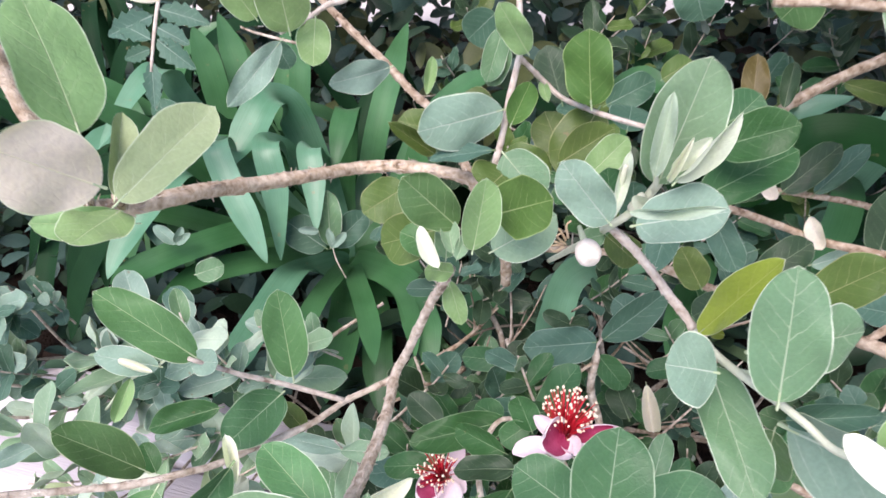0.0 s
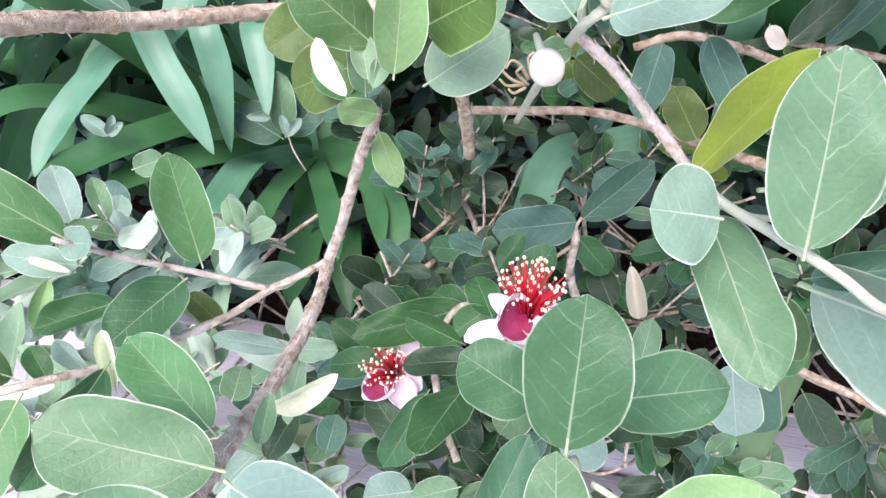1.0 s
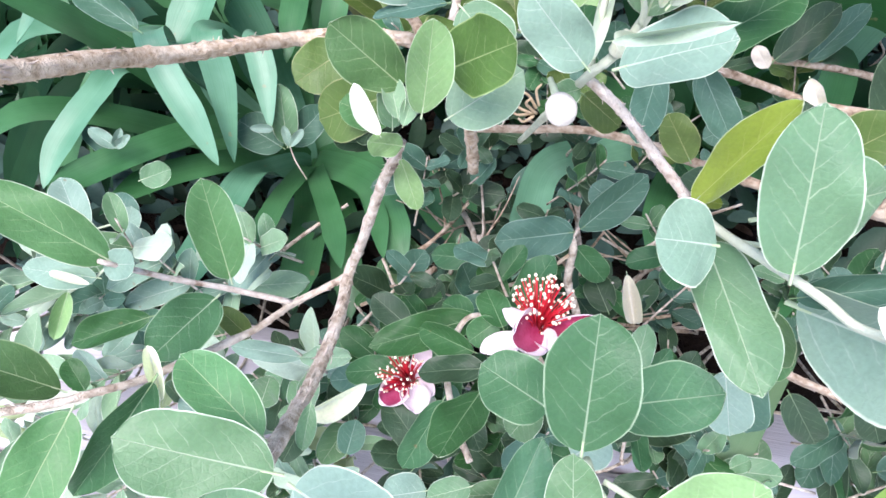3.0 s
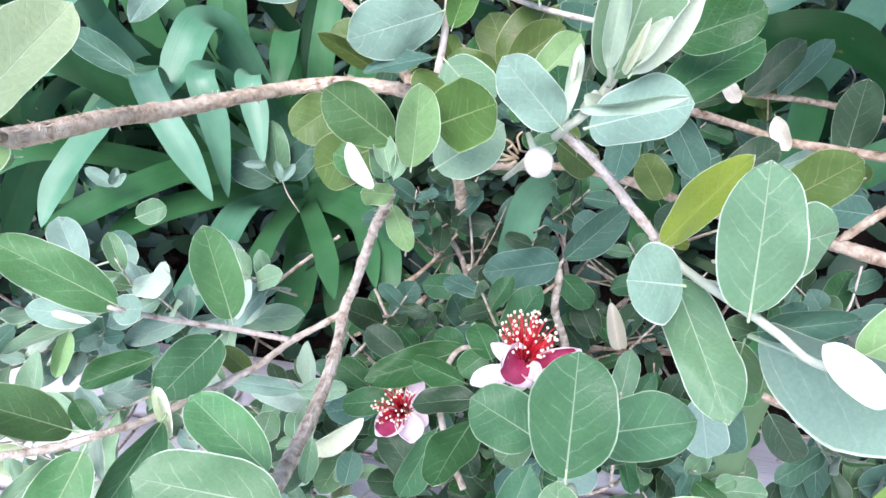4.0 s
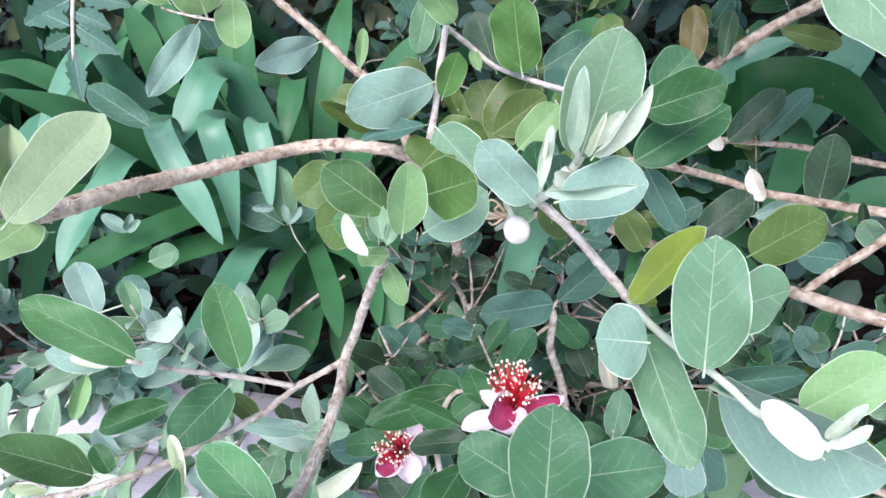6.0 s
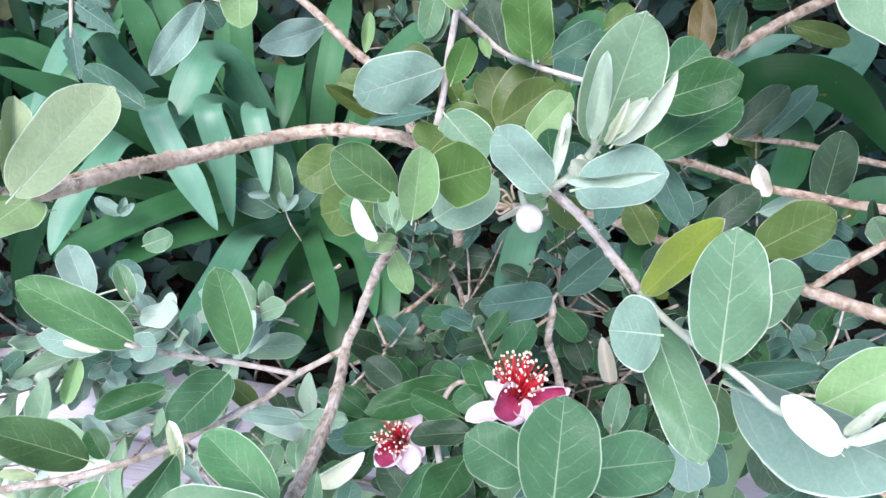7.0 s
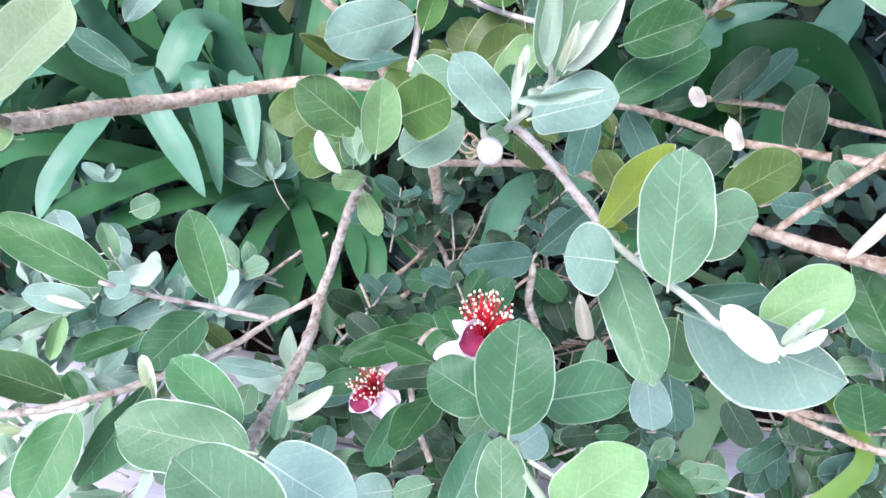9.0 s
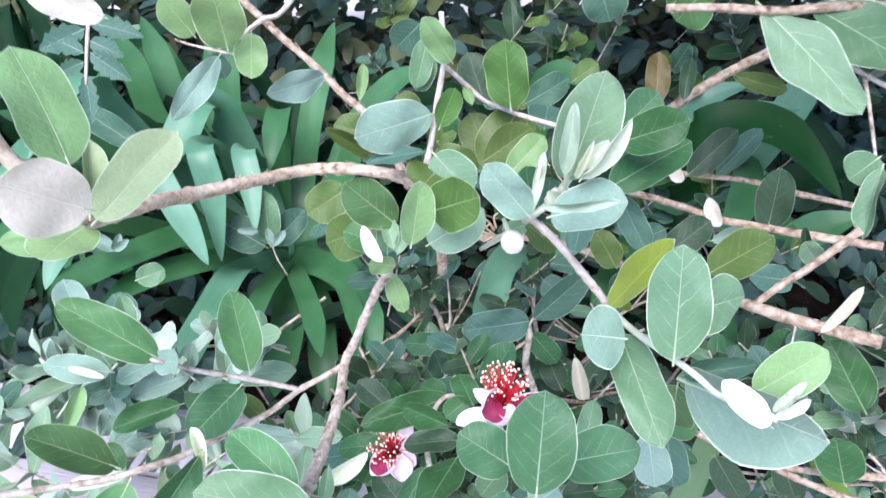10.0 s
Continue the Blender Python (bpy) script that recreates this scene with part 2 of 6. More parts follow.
def strap_material(name, dark, light, rough=0.42, spec=0.35, glow=0.15):
    """A strap leaf's skin: fine lines along its length, paler patches, light through the blade."""
    m, n, l, b = shader(name, rough, spec)
    uv = n.new("ShaderNodeUVMap")
    uv.uv_map = "UVMap"
    mp = n.new("ShaderNodeMapping")
    mp.inputs["Scale"].default_value = (26.0, 1.2, 1.0)
    l.new(uv.outputs[0], mp.inputs["Vector"])
    lines = noise_node(n, l, 1.0, 3, mp.outputs[0])
    geo = n.new("ShaderNodeNewGeometry")
    coarse = noise_node(n, l, 28, 3, geo.outputs["Position"])
    fine = noise_node(n, l, 500, 2, geo.outputs["Position"])
    info = n.new("ShaderNodeObjectInfo")
    f = math_node(n, l, "ADD", math_node(n, l, "MULTIPLY_ADD", coarse, 1.2, -0.5), math_node(n, l, "MULTIPLY_ADD", lines, 0.7, -0.3))
    f = math_node(n, l, "ADD", f, math_node(n, l, "MULTIPLY", info.outputs["Random"], 0.5), clamp=True)
    col = mix_colour(n, l, f, dark, light)
    blot = math_node(n, l, "MULTIPLY", math_node(n, l, "MULTIPLY_ADD", noise_node(n, l, 90, 2, geo.outputs["Position"]), 30.0, -21.6, clamp=True), 0.4)
    col = mix_colour(n, l, blot, col, (0.25, 0.20, 0.10))
    l.new(col, b.inputs["Base Color"])
    l.new(math_node(n, l, "MULTIPLY_ADD", coarse, 0.3, rough - 0.15), b.inputs["Roughness"])
    bump(n, l, b, math_node(n, l, "ADD", lines, math_node(n, l, "MULTIPLY", fine, 0.25)), 0.35, 0.0008)
    t = n.new("ShaderNodeBsdfTranslucent")
    l.new(mix_colour(n, l, 0.4, col, (0.12, 0.26, 0.05)), t.inputs["Color"])
    mx = n.new("ShaderNodeMixShader")
    mx.inputs[0].default_value = glow
    l.new(b.outputs[0], mx.inputs[1])
    l.new(t.outputs[0], mx.inputs[2])
    l.new(mx.outputs[0], n["Material Output"].inputs[0])
    return m


STRAPS = {
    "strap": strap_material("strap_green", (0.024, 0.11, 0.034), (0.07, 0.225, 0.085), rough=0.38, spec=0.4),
    # lit: the same strap green brightened, light on the leaf put into its colour
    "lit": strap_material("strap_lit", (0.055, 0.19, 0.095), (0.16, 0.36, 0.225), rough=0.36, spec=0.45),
    "yellow": strap_material("strap_yellow", (0.15, 0.28, 0.14), (0.25, 0.39, 0.21), glow=0.3),
    "lime": strap_material("strap_lime", (0.15, 0.29, 0.05), (0.24, 0.40, 0.09), glow=0.3),
    # broad and dark: strap green lowered so the colour itself carries the shade
    "broad": strap_material("strap_broad_shaded", (0.007, 0.048, 0.011), (0.018, 0.088, 0.024), rough=0.45, spec=0.15, glow=0.2),
    "dark": strap_material("strap_shaded", (0.005, 0.026, 0.010), (0.011, 0.048, 0.018), rough=0.5, spec=0.06, glow=0.1),
}
SOIL = plain_material("soil", (0.010, 0.007, 0.005), (0.05, 0.035, 0.027), 30, 0.95, 0.1, 1.0, 0.01)
BOARD = plain_material("weathered_board", (0.48, 0.455, 0.46), (0.70, 0.67, 0.68), 9, 0.85, 0.15, 0.5, 0.002, stretch=(0.25, 6, 6), rand=0.5)
PETAL_RED = plain_material("petal_inside", (0.24, 0.014, 0.055), (0.46, 0.10, 0.20), 150, 0.6, 0.25, 0.3, 0.0005)
PETAL_WHITE = plain_material("petal_outside", (0.64, 0.53, 0.58), (0.84, 0.79, 0.80), 120, 0.75, 0.15, 0.3, 0.0005)
BUD = plain_material("bud_felt", (0.50, 0.47, 0.38), (0.84, 0.83, 0.75), 200, 0.9, 0.1, 0.4, 0.0005)
FILAMENT = plain_material("filament_red", (0.42, 0.010, 0.02), (0.60, 0.03, 0.045), 200, 0.45, 0.3, 0.1, 0.0003)
ANTHER = plain_material("anther_cream", (0.78, 0.68, 0.50), (0.86, 0.80, 0.66), 300, 0.7, 0.2, 0.3, 0.0003)


# ---- builders ----
def part(name, bm, mats, parent=None, label=""):
    me = bpy.data.meshes.new(name)
    bm.to_mesh(me)
    bm.free()
    for m in mats if isinstance(mats, (list, tuple)) else (mats,):
        me.materials.append(m)
    me.polygons.foreach_set("use_smooth", [True] * len(me.polygons))
    ob = new(name, me)
    ob.parent = parent
    if label:
        tagged(ob, label)
    return ob


def thing(name, label, category, group="", at=(0, 0, 0)):
    ob = new(name)
    ob.empty_display_size = 0.02
    ob.location = at
    return tagged(ob, label, category, group)


# a blade along +Y of length 1 and half-width 0.5, face up; bend, cup and wave give it its form
FORMS = [  # bend, cup, wave, fullness towards the base
    (-0.09, 0.20, 0.022, 1.0), (-0.16, 0.10, 0.03, 0.92), (0.08, 0.26, 0.025, 1.05), (-0.18, -0.16, 0.03, 0.95),
    (-0.04, 0.42, 0.02, 0.95), (-0.12, -0.08, 0.04, 1.1), (0.0, 1.1, 0.0, 0.95),
    (-0.12, 0.12, 0.035, 0.94), (-0.07, 0.25, 0.03, 1.04), (0.04, 0.15, 0.035, 0.98), (-0.14, -0.10, 0.04, 1.02),
    (-0.10, 0.34, 0.03, 1.0), (-0.05, 0.05, 0.05, 1.03), (-0.05, 0.95, 0.01, 1.0),
]
BLADES = {}
TURN = [0]


def blade_mesh(kind, form):
    if (kind, form) in BLADES:
        return BLADES[kind, form]
    bend, cup, wave, full = FORMS[form]
    rng = random.Random(form * 17 + 3)
    bm = bmesh.new()
    uvl = bm.loops.layers.uv.new("UVMap")
    rim = bm.loops.layers.uv.new("Rim")
    vein = bm.loops.layers.uv.new("Vein")
    NV, NU = 26, 5
    shift, puff = rng.random(), rng.uniform(0.005, 0.009)
    ph = rng.uniform(0, 6)
    top, low = [], []
    for i in range(NV + 1):
        v = 0.5 - 0.5 * math.cos(math.pi * i / NV)
        s = 2 * v ** full - 1
        hw = 0.5 * max(0.0, 1 - min(abs(s), 0.998) ** (2.45 if s > 0 else 1.95)) ** (0.5 if s > 0 else 0.57)
        hw = max(hw, 0.012 if s < 0 else 0.03)
        rowt, rowl = [], []
        for j in range(-NU, NU + 1):
            f = j / NU
            sd = 1 if j > 0 else -1
            ragged = 0.03 * noise.noise(Vector((4.2 * v, 3 * sd, form + 0.5))) + 0.016 * noise.noise(Vector((21 * v, 7 * sd, form + 0.5)))
            x = f * hw * (1 + 0.05 * math.sin(5 * v * (1 if j > 0 else 1.4) + ph) + ragged)
            au = abs(f) * hw
            phase = 6.2 * (v - 0.95 * au ** 1.3 + (0.09 if sd > 0 else 0.0)) + shift
            saw = abs((phase + 0.5) % 1.0 - 0.5) * 2
            quilt = puff * (saw ** 0.7) * min(1.0, abs(f) * 4) * (1 - 0.6 * f * f) * min(1.0, 6 * v * (1 - v))
            full_w = min(1.0, hw / 0.4)
            z = cup * x * x * 1.6 + bend * v * v + full_w * (wave * math.sin(9 * v + ph + 1.6 * f) * abs(f) * 1.4 - 0.016 * (1 - abs(f)) ** 5 + quilt)
            z += full_w * 0.02 * abs(f) * noise.noise(Vector((3.3 * v, 2.0 * f, form + 9.5)))
            y = v * 1.0 - 0.02 * f * f
            edge = (math.copysign(f * f, f) * 0.5 + 0.5, v, shift)
            rowt.append((bm.verts.new((x, y, z)), (0.5 + f * hw, v), edge))
            rowl.append((bm.verts.new((x * 0.985, y, z - 0.009)), (0.5 + f * hw, v), edge))
        top.append(rowt), low.append(rowl)

    def quad(a, b, c, d, mat):
        face = bm.faces.new([k[0] for k in (a, b, c, d)])
        face.material_index = mat
        for lp, k in zip(face.loops, (a, b, c, d)):
            lp[uvl].uv = k[1]
            lp[rim].uv = k[2][:2]
            lp[vein].uv = (k[2][2], 0)

    def twin(k):
        return (bm.verts.new(k[0].co), *k[1:])

    W = 2 * NU
    for i in range(NV):
        for j in range(W):
            quad(top[i][j], top[i][j + 1], top[i + 1][j + 1], top[i + 1][j], 0)
            quad(low[i][j], low[i + 1][j], low[i + 1][j + 1], low[i][j + 1], 1)
        quad(twin(top[i][0]), twin(top[i + 1][0]), twin(low[i + 1][0]), twin(low[i][0]), 2)
        quad(twin(top[i][W]), twin(low[i][W]), twin(low[i + 1][W]), twin(top[i + 1][W]), 2)
    for j in range(W):
        quad(twin(top[NV][j]), twin(top[NV][j + 1]), twin(low[NV][j + 1]), twin(low[NV][j]), 2)
    ring0 = []
    for k in range(5):  # the stalk
        a = k * math.tau / 5
        ring0.append(((bm.verts.new((0.016 * math.cos(a), 0.06, -0.012 + 0.016 * math.sin(a)))), (0.5, 0), (0.5, 0, 0)))
    ring1 = []
    for k in range(5):
        a = k * math.tau / 5
        ring1.append(((bm.verts.new((0.022 * math.cos(a), -0.09, -0.012 + 0.022 * math.sin(a)))), (0.5, 0), (0.5, 0, 0)))
    for k in range(5):
        quad(ring1[k], ring1[(k + 1) % 5], ring0[(k + 1) % 5], ring0[k], 2)
    me = bpy.data.meshes.new("leaf_" + kind)
    bm.to_mesh(me)
    bm.free()
    back = KINDS[kind] if kind in ("white", "felt", "silver", "under") else UNDER
    edging = RIM_DARK if kind in ("dark", "olive", "brown", "teal", "deep") else RIM
    for m in (KINDS[kind], back, edging):
        me.materials.append(m)
    me.polygons.foreach_set("use_smooth", [True] * len(me.polygons))
    BLADES[kind, form] = me
    return me


def leaf(parent, base, tip, width, normal, kind="mid", form=0):
    base, tip, nn = Vector(base), Vector(tip), Vector(normal)
    y = tip - base
    length = y.length
    y.normalize()
    x = y.cross(nn).normalized()
    z = x.cross(y)
    TURN[0] += 1
    ob = new("leaf", blade_mesh(kind, form + 7 * (TURN[0] % 2)))
    m = Matrix((x * width, y * length, z * length)).transposed().to_4x4()
    m.translation = base
    ob.parent = parent
    ob.matrix_basis = m
    return ob


def toothed_leaf(parent, base, tip, width, normal, kind):
    """A pointed leaf with a jagged edge: four large teeth a side, keeled, its tip drooping."""
    base, tip, nn = Vector(base), Vector(tip), Vector(normal)
    y = tip - base
    length = y.length
    y.normalize()
    x = y.cross(nn).normalized()
    z = x.cross(y)
    bm = bmesh.new()
    uvl = bm.loops.layers.uv.new("UVMap")
    rim = bm.loops.layers.uv.new("Rim")
    bm.loops.layers.uv.new("Vein")
    N, rows = 24, []
    for i in range(N + 1):
        v = i / N
        hw = 0.62 * width * (max(0.0, math.sin(math.pi * v ** 0.8)) ** 0.8) * (1 - 0.36 * ((v * 4.5) % 1.0)) + 0.0004
        row = []
        for f in (-1, -0.5, 0, 0.5, 1):
            c = base + y * length * (v + 0.05 * abs(f) * (1 - v)) + x * hw * f + z * (0.3 * hw * abs(f) - 0.14 * length * v * v)
            row.append((bm.verts.new(c), bm.verts.new(c - z * 0.0003), (0.5 + 0.5 * f * hw / width, v)))
        rows.append(row)
    for a, b in zip(rows, rows[1:]):
        for j in range(4):
            for k, order in ((0, (0, 1, 2, 3)), (1, (3, 2, 1, 0))):
                corner = (a[j], a[j + 1], b[j + 1], b[j])
                face = bm.faces.new([corner[o][k] for o in order])
                face.material_index = k
                for lp, o in zip(face.loops, order):
                    lp[uvl].uv = corner[o][2]
                    lp[rim].uv = (0.5, 0.0)
    return part("leaf", bm, (KINDS[kind], UNDER), parent)


def smooth_path(points, steps):
    """A Catmull-Rom line through the points."""
    p = [Vector(q) for q in points]
    p = [2 * p[0] - p[1], *p, 2 * p[-1] - p[-2]]
    out = []
    for i in range(1, len(p) - 2):
        for k in range(steps):
            t = k / steps
            a, b, c, d = p[i - 1:i + 3]
            out.append(0.5 * (2 * b + (c - a) * t + (2 * a - 5 * b + 4 * c - d) * t * t + (3 * b - a - 3 * c + d) * t ** 3))
    out.append(p[-2])
    return out


def tube(bm, path, r0, r1, sides=8, rough=0.12, seed=0, slot=0):
    rng = random.Random(seed)
    rings = []
    uvl = bm.loops.layers.uv.verify()
    up = Vector((0.3, 0.2, 1)).normalized()
    n = len(path)
    run = [0.0]
    for p, q in zip(path, path[1:]):
        run.append(run[-1] + (q - p).length)
    for i, c in enumerate(path):
        d = (path[min(i + 1, n - 1)] - path[max(i - 1, 0)]).normalized()
        x = d.cross(up).normalized()
        y = d.cross(x)
        r = r0 + (r1 - r0) * i / (n - 1)
        knot = 1 + rough * (1.2 if rng.random() < 0.04 else 0.0)
        rings.append([bm.verts.new(c + (x * math.cos(a) + y * math.sin(a)) * r * knot * (1 + rough * (noise.noise(Vector((2.8 * math.cos(a), 2.8 * math.sin(a), run[i] * 120 + seed))) + 0.8 * noise.noise(Vector((1.2 * math.cos(a), 1.2 * math.sin(a), run[i] * 30 + seed))) + rng.uniform(-0.3, 0.3))))
                      for a in (k * math.tau / sides for k in range(sides))])
    for i, (a, b) in enumerate(zip(rings, rings[1:])):
        for k in range(sides):
            face = bm.faces.new((a[k], a[(k + 1) % sides], b[(k + 1) % sides], b[k]))
            face.material_index = slot
            for lp, uv in zip(face.loops, ((k, i), (k + 1, i), (k + 1, i + 1), (k, i + 1))):
                lp[uvl].uv = (uv[0] / sides, run[uv[1]])
    bm.faces.new(rings[0][::-1]).material_index = slot
    bm.faces.new(rings[-1]).material_index = slot


SEED = [0]


def branch(parent, points, r0, r1, mat, flakes=0, name="branch", label=""):
    """A woody stem through the points, tapering, with peeling flakes of bark."""
    SEED[0] += 1
    rng = random.Random(SEED[0])
    bm = bmesh.new()
    fine = r0 > 0.0015 or r1 > 0.0017
    path = smooth_path(points, 16 if fine and flakes else 6)
    tube(bm, path, r0, r1, 18 if fine else 7, 0.17 if flakes else 0.10, SEED[0])
    for _ in range(flakes // 14):  # curls of loose bark
        i = rng.randrange(2, len(path) - 2)
        d = (path[i + 1] - path[i - 1]).normalized() * (1 if rng.random() < 0.5 else -1)
        side = d.cross(Vector((rng.uniform(-1, 1), rng.uniform(-1, 1), rng.uniform(-1, 1)))).normalized()
        r = r0 + (r1 - r0) * i / len(path)
        k = rng.uniform(0.5, 1.2) * min(r, 0.0030)
        a = path[i] + side * r * 0.9
        tube(bm, smooth_path([a - d * k, a + side * k * 0.25, a + d * k + side * k * 0.45, a + d * k * 1.5 + side * k * rng.uniform(-0.1, 0.6)], 3), 0.10 * k, 0.05 * k, 5, 0.2, SEED[0], 1)
    for _ in range(flakes * 2):  # shreds of bark that lift at one end
        i = rng.randrange(1, len(path) - 1)
        d = (path[i + 1] - path[i - 1]).normalized()
        side = d.cross(Vector((rng.uniform(-1, 1), rng.uniform(-1, 1), rng.uniform(-1, 1)))).normalized()
        r = r0 + (r1 - r0) * i / len(path)
        s = rng.uniform(0.3, 1.0) * min(r, 0.0030)
        turn = 1 if rng.random() < 0.5 else -1
        lift = rng.uniform(0.05, 0.3) if rng.random() < 0.75 else rng.uniform(0.4, 0.9)
        w = d.cross(side) * s * rng.uniform(0.14, 0.30)
        a = path[i] + side * r * 0.96
        b = a + d * turn * s * 0.9 + side * s * 0.10
        c = b + d * turn * s * 0.6 + side * s * lift + w * rng.uniform(-1, 1)
        rows = [[bm.verts.new(p + w * k * f + side * 0.00012 * h) for f, h in ((-1, 0), (0, 1.5), (1, 0), (0, -1))] for p, k in ((a - d * turn * s * 0.6, 0.5), (a, 1.0), (b, 0.9), (c, 0.25))]
        slot = 1 if rng.random() < 0.6 else 0
        for p, q in zip(rows, rows[1:]):
            for k in range(4):
                bm.faces.new((p[k], p[(k + 1) % 4], q[(k + 1) % 4], q[k])).material_index = slot
    return part(name, bm, (mat, FLAKE), parent, label)


def strap(parent, points, width, kind="strap", fold=0.24):
    """A long arching strap leaf along the points: keeled, thick in the middle, pointed."""
    path = smooth_path(points, 7)
    bm = bmesh.new()
    uvl = bm.loops.layers.uv.new("UVMap")
    n = len(path)
    rows = []
    for i, c in enumerate(path):
        v = i / (n - 1)
        d = (path[min(i + 1, n - 1)] - path[max(i - 1, 0)]).normalized()
        x = d.cross(Vector((0.0, -0.55, 0.83)))
        x = x.normalized() if x.length > 0.05 else Vector((1, 0, 0))
        if rows and x.dot(rows[-1][2]) < 0:
            x = -x
        if rows:
            x = (x + rows[-1][2] * 1.5).normalized()
        z = x.cross(d).normalized()
        if z.z < 0 and abs(z.z) > 0.3:
            z = -z
        hw = width / 2 * min(1, 0.55 + v * 1.5) * min(1.0, ((1 - v) * 5.5) ** 0.7 + 0.03)
        rows.append(([c + x * hw * f + z * hw * fold * abs(f) ** 1.5 for f in (-1, -0.5, 0, 0.5, 1)],
                     [c + x * hw * f * 0.97 + z * (hw * fold * abs(f) ** 1.5 - 0.0012 * (1.3 - abs(f))) for f in (-1, -0.5, 0, 0.5, 1)], x, v))
    vt = [[bm.verts.new(p) for p in r[0]] for r in rows]
    vl = [[bm.verts.new(p) for p in r[1]] for r in rows]

    def quad(vs, uvs):
        face = bm.faces.new(vs)
        for lp, k in zip(face.loops, uvs):
            lp[uvl].uv = k

    for i in range(n - 1):
        v0, v1 = rows[i][3], rows[i + 1][3]
        for j in range(4):
            u0, u1 = j / 4, (j + 1) / 4
            quad((vt[i][j], vt[i][j + 1], vt[i + 1][j + 1], vt[i + 1][j]), ((u0, v0), (u1, v0), (u1, v1), (u0, v1)))
            quad((vl[i][j], vl[i + 1][j], vl[i + 1][j + 1], vl[i][j + 1]), ((u0, v0), (u0, v1), (u1, v1), (u1, v0)))
        quad([bm.verts.new(k.co) for k in (vt[i][0], vt[i + 1][0], vl[i + 1][0], vl[i][0])], ((0, v0), (0, v1), (0, v1), (0, v0)))
        quad([bm.verts.new(k.co) for k in (vt[i][4], vl[i][4], vl[i + 1][4], vt[i + 1][4])], ((1, v0), (1, v0), (1, v1), (1, v1)))
    return part("strap_leaf", bm, STRAPS[kind], parent)


def petal(parent, base, tip, width, normal, curl=0.5, red=True):
    """A thick cupped petal: wine red inside, white outside, its rim rolled."""
    base, tip, nn = Vector(base), Vector(tip), Vector(normal)
    y = tip - base
    length = y.length
    y.normalize()
    x = y.cross(nn).normalized()
    z = x.cross(y)
    bm = bmesh.new()
    N, M = 10, 4
    rows = []
    for i in range(N + 1):
        v = i / N
        hw = width / 2 * (math.sin(math.pi * min(1, 0.12 + 0.80 * v)) ** 0.6) * (1 if v < 0.99 else 0.75)
        row = []
        for j in range(-M, M + 1):
            f = j / M
            p = base + y * length * (v - 0.06 * f * f * v) + x * hw * f * (1 - 0.18 * curl * abs(f)) + z * (curl * hw * f * f * 1.1 + curl * length * 0.35 * v * v)
            row.append((bm.verts.new(p), bm.verts.new(p - z * 0.0009)))
        rows.append(row)
    for i in range(N):
        for j in range(2 * M):
            a, b, c, d = rows[i][j], rows[i][j + 1], rows[i + 1][j + 1], rows[i + 1][j]
            edge = i >= N - 1 or j in (0, 2 * M - 1)
            bm.faces.new((a[0], b[0], c[0], d[0])).material_index = 1 if edge or not red else 0
            bm.faces.new((a[1], d[1], c[1], b[1])).material_index = 1
        for j in (0, 2 * M):
            a, d = rows[i][j], rows[i + 1][j]
            bm.faces.new((a[0], d[0], d[1], a[1])).material_index = 1
    for j in range(2 * M):
        a, b = rows[N][j], rows[N][j + 1]
        bm.faces.new((a[0], b[0], b[1], a[1])).material_index = 1
    return part("petal", bm, (PETAL_RED, PETAL_WHITE), parent)


def ball(bm, c, r, squash=1.0, seg=6):
    m = Matrix.Translation(c) @ Matrix.Diagonal((r, r, r * squash, 1))
    bmesh.ops.create_uvsphere(bm, u_segments=seg, v_segments=max(4, seg - 2), radius=1, matrix=m)


def stamens(parent, base, axis, length, spread, count, seed):
    """A brush of red filaments, each tipped with a cream anther."""
    rng = random.Random(seed)
    axis = Vector(axis).normalized()
    x = axis.orthogonal().normalized()
    y = axis.cross(x)
    base = Vector(base)
    for _ in range(count):
        a, rr = rng.uniform(0, math.tau), math.sqrt(rng.random())
        out = (x * math.cos(a) + y * math.sin(a))
        s = base + out * rr * spread * 0.25
        k = length * rng.uniform(0.45, 1.15)
        e = base + axis * k * (1 - 0.28 * rr * rr) + out * rr * spread
        mid = (s + e) / 2 + axis * k * 0.06 - out * rr * spread * 0.1
        bm = bmesh.new()
        tube(bm, [s, mid, e], 0.00029, 0.0002, 5, 0.03, seed)
        n0 = len(bm.faces)
        ball(bm, e + axis * 0.0003, 0.00058 * rng.uniform(0.8, 1.2), 1.2)
        for f in list(bm.faces)[n0:]:
            f.material_index = 1
        part("stamen", bm, (FILAMENT, ANTHER), parent)


def flower(parent, centre, axis, size):
    """The green cup that carries petals and stamens."""
    bm = bmesh.new()
    a = Vector(axis).normalized()
    c = Vector(centre)
    tube(bm, [c - a * size * 0.55, c - a * size * 0.35, c - a * size * 0.1, c], size * 0.16, size * 0.24, 10, 0.05, 3)
    return part("flower", bm, TWIG_GREEN, parent, "open feijoa flower with wine-red and white petals")


